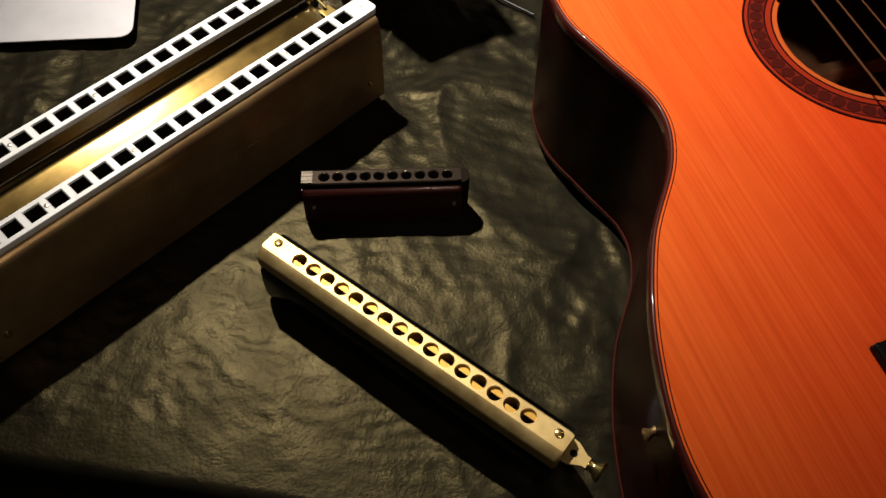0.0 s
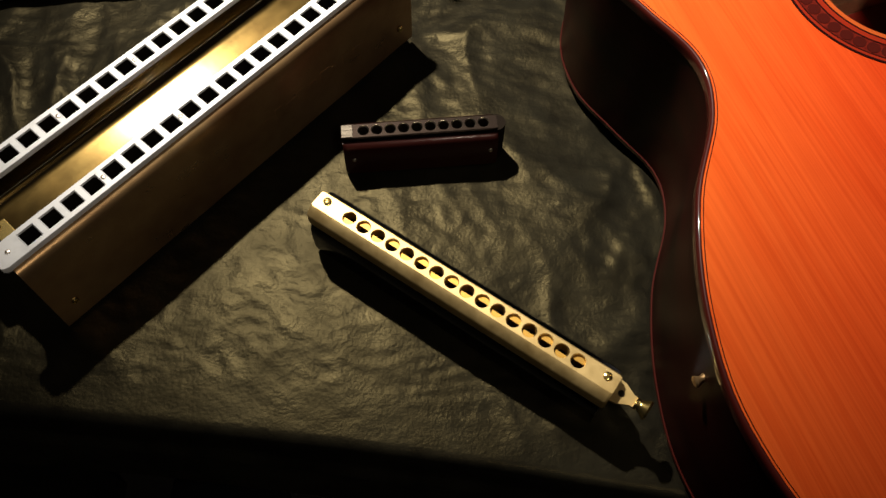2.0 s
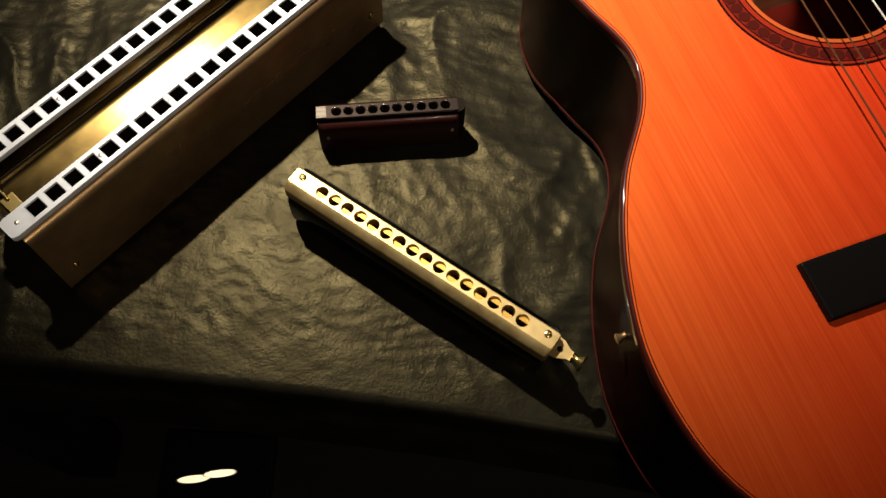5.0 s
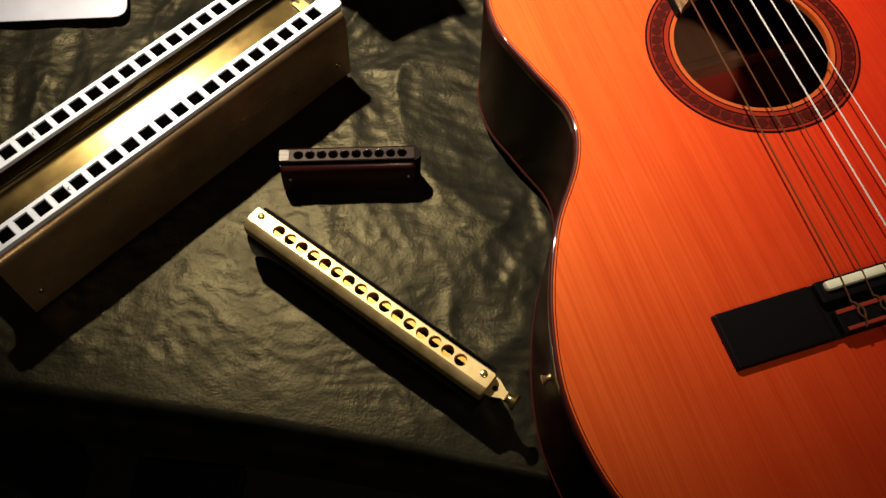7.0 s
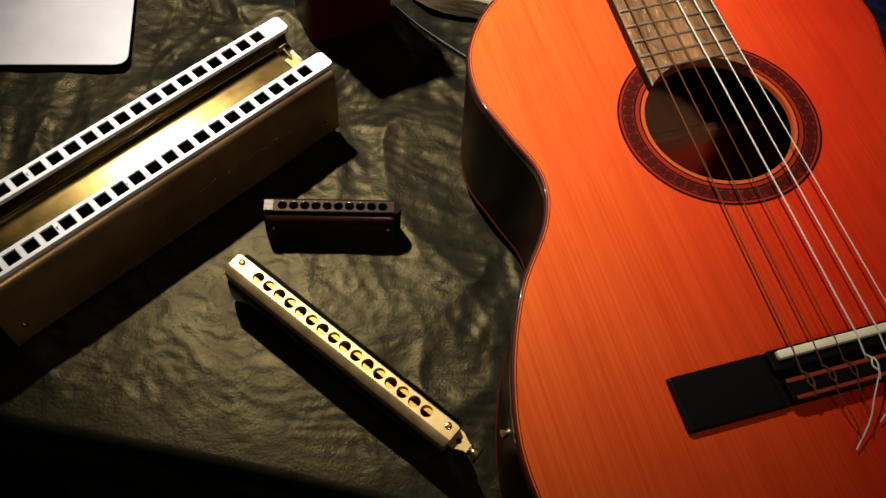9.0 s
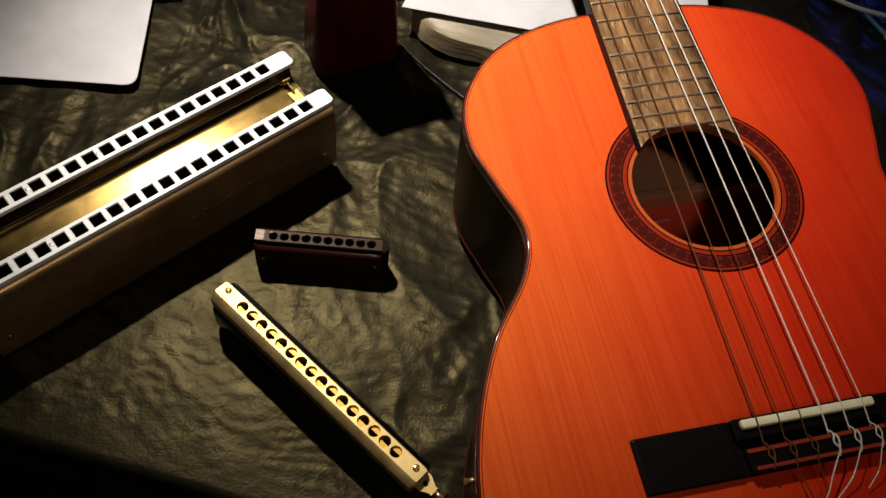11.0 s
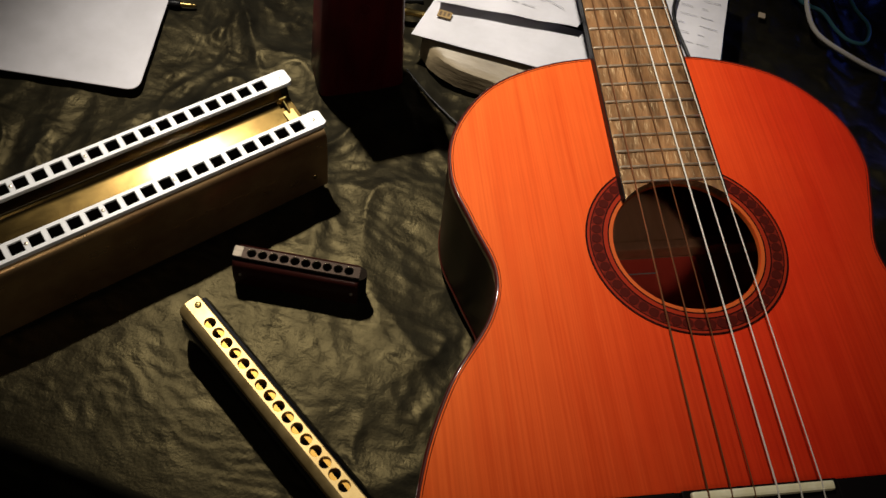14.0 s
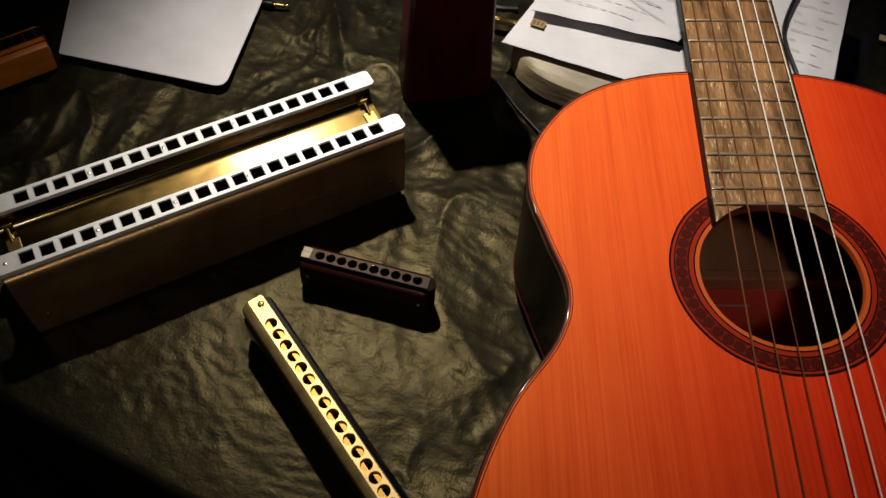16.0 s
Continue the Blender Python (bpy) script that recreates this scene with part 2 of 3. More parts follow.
def tube(points, radius, sides=8, bm=None):
    """A round bar along points; radius may be a list."""
    pts = [Vector(p) for p in points]
    loops = []
    for i, p in enumerate(pts):
        d = (pts[min(i + 1, len(pts) - 1)] - pts[max(i - 1, 0)]).normalized()
        up = Vector((0, 0, 1)) if abs(d.z) < 0.9 else Vector((1, 0, 0))
        a = d.cross(up).normalized()
        b = d.cross(a)
        r = radius[i] if isinstance(radius, (list, tuple)) else radius
        loops.append([p + r * (a * math.cos(t) + b * math.sin(t)) for t in (2 * math.pi * k / sides for k in range(sides))])
    return loft(loops, bm=bm)


def smooth_line(points, steps=8, closed=False):
    """A Catmull-Rom curve through points."""
    pts = [Vector(p) for p in points]
    n, out = len(pts), []
    for i in range(n if closed else n - 1):
        p = [pts[(i + k) % n] if closed else pts[min(max(i + k, 0), n - 1)] for k in (-1, 0, 1, 2)]
        for s in range(steps):
            t = s / steps
            out.append(0.5 * (2 * p[1] + (p[2] - p[0]) * t + (2 * p[0] - 5 * p[1] + 4 * p[2] - p[3]) * t ** 2 + (3 * p[1] - p[0] - 3 * p[2] + p[3]) * t ** 3))
    if not closed:
        out.append(pts[-1])
    return out


def disc(x, y, z, r, h, sides=16, bm=None, bevel=0.0):
    bm = bm or bmesh.new()
    rings = [(r, z - h), (r, z - bevel), (r - bevel, z)] if bevel else [(r, z - h), (r, z)]
    return loft([[(x + q * math.cos(2 * math.pi * k / sides), y + q * math.sin(2 * math.pi * k / sides), w) for k in range(sides)] for q, w in rings], bm=bm)


def screw(parent, x, y, z, r, mat, turn=0.6):
    """A slotted screw head whose slot is a real groove between two halves."""
    bm = bmesh.new()
    for side in (0, 1):
        arc = [(r * math.cos(a), r * math.sin(a)) for a in (math.pi * side + 0.14 + (math.pi - 0.28) * k / 8 for k in range(9))]
        loops = []
        for q, w in ((1.0, 0.0), (1.0, r * 0.3), (0.75, r * 0.45)):
            loops.append([(x + q * (c * math.cos(turn) - s * math.sin(turn)), y + q * (c * math.sin(turn) + s * math.cos(turn)), z + w) for c, s in arc])
        loft(loops, bm=bm)
    return part("screw", bm, mat, parent, "small brass slotted screw", True)


SQ = [(math.cos(a) / max(abs(math.cos(a)), abs(math.sin(a))), math.sin(a) / max(abs(math.cos(a)), abs(math.sin(a)))) for a in (math.pi * k / 8 for k in range(16))]


def holed_bar(holes, pitch, half, radius, depth, top, ends, profile, round_hole, end_shape, far=None):
    """A bar along x whose upper face is pierced by a row of holes. profile: (half width, z) down one side."""
    bm = bmesh.new()
    for x in holes:
        cell = [bm.verts.new((x + a * pitch / 2, b * half, top)) for a, b in SQ]
        unit = [(math.cos(math.pi * k / 8), math.sin(math.pi * k / 8)) for k in range(16)] if round_hole else SQ
        rim = [bm.verts.new((x + a * radius * 1.12, b * radius * 1.12, top)) for a, b in unit]
        lip = [bm.verts.new((x + a * radius, b * radius, top - radius * 0.22)) for a, b in unit]
        low = [bm.verts.new((x + a * radius * 0.97, b * radius * 0.97, top - depth)) for a, b in unit]
        for i in range(16):
            j = (i + 1) % 16
            bm.faces.new((cell[i], cell[j], rim[j], rim[i]))
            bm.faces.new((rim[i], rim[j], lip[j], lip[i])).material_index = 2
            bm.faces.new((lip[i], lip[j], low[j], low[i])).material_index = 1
    first, last = holes[0] - pitch / 2, holes[-1] + pitch / 2
    side = [(half, top)] + profile
    stations = [(ends[0] + d, s) for d, s in end_shape] + [(first, 1.0), (last, 1.0)] + [(ends[1] - d, s) for d, s in reversed(end_shape)]
    other = [(half, top)] + (far or profile)
    for sgn, prof in ((1, other), (-1, side)):
        loft([[(x, sgn * w * s, z) for w, z in prof] for x, s in stations], closed=False, caps=False, bm=bm)
    for x, s in (stations[0], stations[-1]):
        bm.faces.new([bm.verts.new((x, w * s, z)) for w, z in other] + [bm.verts.new((x, -w * s, z)) for w, z in reversed(side)])
    for (x0, s0), (x1, s1) in zip(stations, stations[1:]):
        if not (x0 == first and x1 == last):
            bm.faces.new([bm.verts.new((x0, half * s0, top)), bm.verts.new((x0, -half * s0, top)), bm.verts.new((x1, -half * s1, top)), bm.verts.new((x1, half * s1, top))])
    return bm


# ---- the table and its cover, and the room ----
random.seed(4)
FRONT = lambda x: -0.1615 - 0.09 * x - 0.12 * x * x


def cover_height(x, y):
    """Crinkles of the cover: fine ones all over, larger folds towards the back and beside the guitar."""
    p = Vector((x, y, 0.0))
    warp = Vector((noise.noise(p * 14), noise.noise(p * 14 + Vector((7, 3, 1))), 0)) * 0.022
    back = min(max((y - 0.03) / 0.12, 0), 1)
    beside = math.exp(-((x - 0.10) / 0.05) ** 2)
    left = min(max((-0.14 - x) / 0.08, 0), 1)
    amount = 0.13 + 0.95 * max(back, beside * 0.65, left * 0.8)
    if x < -0.165 and 0.075 < y < 0.36:
        amount *= 0.45
    q = Vector(((p.x + warp.x) * 1.0 + 0.25 * y, (p.y + warp.y) * 0.6, 0.0))
    h = 0.0
    for f, a, e in ((15, 0.0056, 3), (33, 0.0028, 3), (72, 0.0010, 2)):
        h += a * (1 - abs(noise.noise(q * f + Vector((f, 2, 4))))) ** e
    h += 0.0030 * noise.noise(p * 9)
    fine = 0.00055 * (1 - abs(noise.noise(Vector((q.x * 55, q.y * 190, 3))))) ** 3 + 0.00022 * noise.noise(p * 150)
    return amount * (h - 0.0052) + fine - 0.0006


NX, NY = 560, 460
bm = bmesh.new()
grid = []
for j in range(NY):
    row = []
    s = j / (NY - 1)
    for i in range(NX):
        x = -0.48 + 1.13 * i / (NX - 1)
        y0 = FRONT(max(min(x, 0.45), -0.45))
        if s < 0.06:
            # the fall over the table's front edge
            d = (0.06 - s) / 0.06
            a = min(d * 5, 1) * math.pi / 2
            y = y0 - 0.006 * math.sin(a) - 0.010 * max(d - 0.5, 0) * 2 - 0.004 * math.exp(-((d - 0.55) / 0.05) ** 2)
            z = -0.006 * (1 - math.cos(a)) - 0.075 * max(d - 0.2, 0)
            y += 0.0008 * noise.noise(Vector((x * 9, s * 30, 0)))
        else:
            y = y0 + (0.72 - y0) * (s - 0.06) / 0.94
            z = cover_height(x, y)
            z *= min((s - 0.06) / 0.03, 1)
        row.append(bm.verts.new((x, y, z)))
    grid.append(row)
for j in range(NY - 1):
    for i in range(NX - 1):
        bm.faces.new((grid[j][i], grid[j][i + 1], grid[j + 1][i + 1], grid[j + 1][i]))
cover = part("table_cover", bm, CLOTH, None, "", True)
tagged(cover, "crinkled black leatherette cover draped over the table", "table cover")

table = thing("table", pose(0, 0, -0.02), "dark wooden table hidden under the black cover", "table")
part("tabletop", box(-0.475, 0.645, -0.115, 0.71, -0.02, 0.006, 0.004), FLOOR, table)
for x, y in ((-0.43, -0.07), (0.60, -0.07), (-0.43, 0.66), (0.60, 0.66)):
    part("leg", box(x - 0.03, x + 0.03, y - 0.03, y + 0.03, -0.72, -0.031, 0.003), FLOOR, table)

tagged(part("floor", box(-2.0, 2.2, -2.2, 2.2, -0.80, -0.74), FLOOR), "dark floor under the table", "floor", kind="structure")
for nm, a in (("wall_north", (-2.0, 2.2, 2.2, 2.3, -0.80, 1.75)), ("wall_south", (-2.0, 2.2, -2.3, -2.2, -0.80, 1.75)),
              ("wall_west", (-2.1, -2.0, -2.3, 2.3, -0.80, 1.75)), ("wall_east", (2.2, 2.3, -2.3, 2.3, -0.80, 1.75))):
    tagged(part(nm, box(*a), PLASTER), "plain grey plaster wall of the dim room", "wall", kind="structure")
tagged(part("ceiling", box(-2.1, 2.3, -2.3, 2.3, 1.75, 1.85), PLASTER), "plain grey plaster ceiling of the dim room", "ceiling", kind="structure")


# ---- the guitar ----
def guitar():
    origin, n, turn = Vector((0.2238, 0.0462, 0.1131)), Vector((-0.0444, -0.0206, 1)).normalized(), 0.3794
    ax = Vector((-math.sin(turn), math.cos(turn), 0))
    ax = (ax - n * ax.dot(n)).normalized()
    across = ax.cross(n)
    m = Matrix((across, ax, n)).transposed().to_4x4()
    m = m @ Matrix.Scale(1.0092, 4)
    m.translation = origin
    g = thing("classical_guitar", m, "orange-red cedar-topped classical guitar lying on its back", "guitar")
    DEPTH, HOLE = 0.101, 0.0432
    half = [(0.0, 0.149), (0.053, 0.1455), (0.098, 0.127), (0.126, 0.092), (0.1325, 0.056), (0.124, 0.022), (0.1145, -0.012),
            (0.122, -0.041), (0.147, -0.077), (0.166, -0.122), (0.1735, -0.168), (0.163, -0.219), (0.125, -0.265), (0.065, -0.291), (0.0, -0.297)]
    ctrl = half + [(-x, y) for x, y in half[-2:0:-1]]
    outline = [(p.x, p.y) for p in smooth_line([(x, y, 0) for x, y in ctrl], 7, True)]
    cnt = len(outline)

    def ring(offset, w):
        out = []
        for i, (x, y) in enumerate(outline):
            a, b = outline[i - 1], outline[(i + 1) % cnt]
            d = Vector((b[1] - a[1], a[0] - b[0])).normalized()
            out.append((x - d.x * offset * -1, y - d.y * offset * -1, w))
        return out

    # which way is outward
    test = ring(0.01, 0)
    sign = 1 if max(p[0] for p in test) > max(p[0] for p in outline) else -1
    circle = lambda r, w, k=72: [(r * math.cos(2 * math.pi * i / k), r * math.sin(2 * math.pi * i / k), w) for i in range(k)]

    def pierced(outer, inner):
        bm = bmesh.new()
        for loop in (outer, inner):
            vs = [bm.verts.new(p) for p in loop]
            for i in range(len(vs)):
                bm.edges.new((vs[i], vs[(i + 1) % len(vs)]))
        bmesh.ops.triangle_fill(bm, use_beauty=True, use_dissolve=False, edges=bm.edges[:])
        return bm

    bm = pierced(ring(-0.0015 * sign, 0), circle(HOLE, 0))
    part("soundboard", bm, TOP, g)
    part("soundhole_edge", loft([circle(HOLE, 0.0), circle(HOLE - 0.0002, -0.0028)], caps=False), ROSE_ORANGE, g)
    part("soundboard_underside", pierced(ring(-0.004 * sign, -0.0028), circle(HOLE, -0.0028)), INSIDE_SHADED, g)
    part("binding", loft([ring(-0.0016 * sign, 0.0001), ring(-0.0010 * sign, 0.0002), ring(-0.0004 * sign, 0.0), ring(0.0001 * sign, -0.0005), ring(0.0004 * sign, -0.0012), ring(0.0005 * sign, -0.0025), ring(0.0004 * sign, -0.006), ring(0.0, -0.0062)], caps=False), BINDING, g, "glossy wine-red edge binding", True)
    part("purfling", loft([ring(-0.0028 * sign, 0.0001), ring(-0.0026 * sign, 0.0002), ring(-0.0024 * sign, 0.0001)], caps=False), ROSE_DARK, g)
    part("side", loft([ring(0.0, -0.0062), ring(0.0, -DEPTH + 0.004)], caps=False), BACKWOOD, g, "glossy dark rosewood side", True)
    part("side_lining", loft([ring(-0.002 * sign, -0.003), ring(-0.002 * sign, -DEPTH + 0.003)], caps=False), INSIDE_SHADED, g)
    part("back_binding", loft([ring(0.0, -DEPTH + 0.004), ring(0.0006 * sign, -DEPTH + 0.0035), ring(0.0004 * sign, -DEPTH + 0.0005), ring(-0.002 * sign, -DEPTH)], caps=False), BACK_EDGE, g, "", True)
    bm = bmesh.new()
    bm.faces.new([bm.verts.new(p) for p in ring(-0.002 * sign, -DEPTH)])
    bm.faces.new([bm.verts.new(p) for p in ring(-0.002 * sign, -DEPTH + 0.003)])
    part("back", bm, INSIDE, g)
    part("brace", box(-0.115, 0.115, 0.048, 0.056, -DEPTH + 0.003, -DEPTH + 0.016, 0.002), INSIDE, g)
    part("brace", box(-0.150, 0.150, -0.105, -0.097, -DEPTH + 0.003, -DEPTH + 0.016, 0.002), INSIDE, g)
    part("label", box(-0.045, 0.050, -0.030, 0.0475, -DEPTH + 0.0031, -DEPTH + 0.0036), LABEL_RED, g, "red paper label inside the soundhole")
    part("label_border", box(-0.043, 0.019, 0.0350, 0.0358, -DEPTH + 0.0037, -DEPTH + 0.0040), PAPER, g)

    # rosette
    for r0, r1, mat, lift in ((0.0434, 0.0456, ROSE_ORANGE, 0.0003), (0.0456, 0.0464, ROSE_DARK, 0.0004), (0.0464, 0.0488, ROSE_RED, 0.0003), (0.0488, 0.0496, ROSE_DARK, 0.0004),
                              (0.0496, 0.0563, ROSE_BROWN, 0.0003), (0.0563, 0.0569, ROSE_DARK, 0.0004), (0.0569, 0.0583, ROSE_RED, 0.0003), (0.0583, 0.0594, ROSE_DARK, 0.0004)):
        part("rosette_ring", loft([circle(r0, 0.0001, 96), circle(r0, lift, 96), circle(r1, lift, 96), circle(r1, 0.0001, 96)], caps=False), mat, g)
    for k in range(52):
        a = 2 * math.pi * k / 52
        part("rosette_tile", disc(0.05295 * math.cos(a), 0.05295 * math.sin(a), 0.00055, 0.0030, 0.0004, 12), ROSE_MOTIF, g)

    # fingerboard with its curved end at the soundhole
    SAD, SCALE = -0.147, 0.5975
    wide = lambda u: 0.0313 - 0.010 * (u - 0.03)
    mid = lambda u: 0.024 * (u - 0.03)
    bm = bmesh.new()
    loops = []
    for k in range(33):
        f = -1 + k / 16
        v = wide(0.03) * f
        end = math.sqrt(max(HOLE ** 2 - v ** 2, 0)) - 0.0005 if abs(v) < HOLE else 0.03
        line = [(v, end, 0.0), (v, end, 0.0054)]
        frets = [SAD + SCALE * 2 ** (-q / 12) for q in range(20, -1, -1)]
        for a, b in zip(frets, frets[1:]):
            for q in range(6):
                u = max(a + (b - a) * q / 6, end + 0.0004 * (q + 1))
                dip = 0.0008 * math.sin(math.pi * q / 6) * (1 - 0.35 * f * f)
                line.append((wide(u) * f + mid(u), u, 0.0058 - dip - 0.0004 * f * f))
        line += [(wide(0.4505) * f + mid(0.4505), 0.4505, 0.0058), (wide(0.4505) * f + mid(0.4505), 0.4505, 0.0)]
        loops.append(line)
    part("fingerboard", loft(loops, bm=bm), BOARD, g, "worn brown scalloped rosewood fingerboard", True)
    for sgn in (-1, 1):
        a0, a1 = sgn * wide(0.03), mid(0.4505) + sgn * wide(0.4505)
        part("fingerboard_edge", loft([[(a0, 0.0305, 0.0001), (a0 + sgn * 0.0012, 0.0300, 0.0001), (a0 + sgn * 0.0008, 0.0300, 0.0056), (a0, 0.0305, 0.0057)],
                                       [(a1, 0.4505, 0.0001), (a1 + sgn * 0.0012, 0.4505, 0.0001), (a1 + sgn * 0.0008, 0.4505, 0.0056), (a1, 0.4505, 0.0057)]]), EBONY, g, "black edge of the fingerboard")
    for k in range(1, 21):
        u = SAD + SCALE * 2 ** (-k / 12)
        w = wide(u) - 0.0006
        part("fret", tube([(mid(u) - w, u, 0.0056), (mid(u) - w + 0.001, u, 0.0060), (mid(u) + w - 0.001, u, 0.0060), (mid(u) + w, u, 0.0052)], 0.0008, 8), FRETWIRE, g, "", True)
    neck = loft([[(mid(u) + wide(u) * math.cos(a), u, -d * math.sin(a)) for a in (math.pi * k / 12 for k in range(13))] for u, d in ((0.149, 0.030), (0.165, 0.021), (0.22, 0.019), (0.4505, 0.017))])
    part("neck", neck, BACKWOOD, g, "", True)
    part("heel", loft([[(mid(0.15) + w * math.cos(a), 0.148 + r * math.sin(a), z) for a in (math.pi * k / 10 for k in range(11))] for w, r, z in ((0.026, 0.030, -0.01), (0.018, 0.022, -0.045), (0.013, 0.015, -0.094))]), BACKWOOD, g, "", True)
    part("nut", box(mid(0.45) - 0.027, mid(0.45) + 0.027, 0.4505, 0.4555, 0.0, 0.0085, 0.001), BONE, g)
    part("headstock", box(mid(0.5) - 0.034, mid(0.5) + 0.034, 0.456, 0.62, -0.016, 0.001, 0.004), BACKWOOD, g)

    # bridge: two flat wings, a tie block between them and a bone saddle
    bridge = part("bridge", box(-0.0936, 0.0876, -0.1708, -0.1425, 0.0, 0.0028, 0.0010), EBONY, g, "black lacquered bridge")
    part("wing", box(-0.0932, -0.0435, -0.1704, -0.1428, 0.0024, 0.0041, 0.0013), EBONY, bridge)
    part("wing", box(0.0375, 0.0872, -0.1704, -0.1428, 0.0024, 0.0041, 0.0013), EBONY, bridge)
    part("saddle_block", box(-0.0425, 0.0365, -0.1540, -0.1430, 0.0024, 0.0074, 0.001), EBONY, bridge)
    part("tie_block", box(-0.0405, 0.0345, -0.1700, -0.1590, 0.0024, 0.0078, 0.001), EBONY, bridge)
    part("tie_strip", box(-0.0400, 0.0340, -0.1612, -0.1592, 0.0077, 0.0087, 0.0003), REDWOOD, bridge)
    part("tie_strip", box(-0.0385, 0.0330, -0.1698, -0.1680, 0.0077, 0.0087, 0.0003), REDWOOD, bridge)
    part("saddle", box(-0.0386, 0.0335, -0.1492, -0.1446, 0.006, 0.0102, 0.0014), BONE, bridge, "ivory-coloured bone saddle")

    # strings: three wound basses and three clear trebles
    random.seed(11)
    for k in range(6):
        f = k / 5 - 0.5
        x0, x1 = -0.0018 + f * 0.0575, 0.0100 + f * 0.0440
        r = (0.00050, 0.00042, 0.00035, 0.00048, 0.00043, 0.00036)[k]
        mat = WOUND if k < 3 else NYLON
        s = part("string", tube([(x1, 0.452, 0.0088), (x0, -0.1465, 0.0105), (x0, -0.1500, 0.0096), (x0 + 0.0004, -0.1590, 0.0070)], r, 6), mat, g, "bronze wound bass string" if k < 3 else "clear nylon treble string", True)
        knot = smooth_line([(x0, -0.157, 0.0078), (x0 + 0.0008, -0.160, 0.0102), (x0 - 0.0006, -0.164, 0.0104), (x0 + 0.0010, -0.1675, 0.0104), (x0 + 0.0004, -0.1705, 0.0084), (x0 + 0.002, -0.1640, 0.0108), (x0 + 0.0016, -0.1600, 0.0104)], 5)
        part("knot", tube(knot, r * 1.05, 6), mat, s, "", True)
        ends = {1: (0.003, -0.026), 2: (-0.002, -0.022), 3: (-0.024, -0.026), 4: (-0.018, -0.017), 5: (-0.012, -0.015)}
        if k in ends:
            dx, dy = ends[k]
            tail = smooth_line([(x0, -0.1695, 0.0095), (x0 + dx * 0.3, -0.1735 + dy * 0.2, 0.0085), (x0 + dx * 0.6 + 0.0015, -0.172 + dy * 0.6, 0.0055), (x0 + dx, -0.172 + dy, 0.0022)], 6)
            part("loose_end", tube(tail, r * 0.8, 6), mat, s, "", True)

    # strap button on the treble-free side of the lower bout
    part("strap_button", tube([(-0.1690, -0.141, -0.022), (-0.1722, -0.1413, -0.022), (-0.1727, -0.1414, -0.022), (-0.1748, -0.1416, -0.022), (-0.1754, -0.1416, -0.022)], [0.0022, 0.0014, 0.0016, 0.0026, 0.0020], 14), BRASS, g, "small bronze strap button", True)
    return g


guitar()


# ---- the harmonicas ----
def bass_half(root, y0, outer, x0, x1, first, count):
    """One of the two reed bodies of the bass harmonica: white comb bar above, a brass cover on its outer side."""
    pitch = 0.01185
    holes = [first + pitch * k for k in range(count)]
    bar = holed_bar(holes, pitch, 0.0068, 0.0039, 0.016, 0.0635, (x0, x1), [(0.0072, 0.0630), (0.0072, 0.0600)], False, [(0.0, 0.72), (0.0012, 0.9), (0.0035, 1.0)])
    bmesh.ops.translate(bar, verts=bar.verts, vec=(0, y0, 0))
    # hole walls of the white comb are coloured dark in place of shade
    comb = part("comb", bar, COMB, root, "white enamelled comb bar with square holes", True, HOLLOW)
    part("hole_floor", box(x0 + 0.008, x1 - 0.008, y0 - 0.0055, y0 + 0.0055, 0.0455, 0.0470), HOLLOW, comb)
    for x in (x0 + 0.0072, x1 - 0.0072, holes[3] + pitch / 2, holes[7] + pitch / 2, holes[11] + pitch / 2, holes[15] + pitch / 2):
        screw(comb, x, y0, 0.0634, 0.0012, FRETWIRE, x * 40)
    part("core", box(x0 + 0.004, x1 - 0.004, y0 - 0.0060, y0 + 0.0060, 0.004, 0.0454, 0.001), BLACK, root)
    prof = [(0.0070, 0.0606), (0.0088, 0.0602), (0.0106, 0.0585), (0.0120, 0.0548), (0.0127, 0.0485), (0.0130, 0.0380), (0.0131, 0.0220), (0.0131, 0.0060), (0.0127, 0.0030), (0.0120, 0.0030)]
    inner = [(w - 0.0009, z - (0.0008 if i < 4 else 0)) for i, (w, z) in enumerate(prof)][::-1]
    loops = []
    for k in range(25):
        x = x0 + 0.0035 + (x1 - x0 - 0.007) * k / 24
        bow = 0.0004 * noise.noise(Vector((x * 22, outer * 3 + y0 * 50, 0)))
        loops.append([(x, y0 + outer * (w + bow * (1 if z < 0.05 else 0)), z) for w, z in prof + inner])
    c = part("cover_plate", loft(loops), BRASS, root, "tarnished brass cover plate", True)
    for x in (x0 + 0.014, x1 - 0.014):
        bm = tube([(x, y0 + outer * 0.0131, 0.019), (x, y0 + outer * 0.0142, 0.019)], [0.0022, 0.0017], 12)
        part("screw", bm, GOLD, c, "", True)


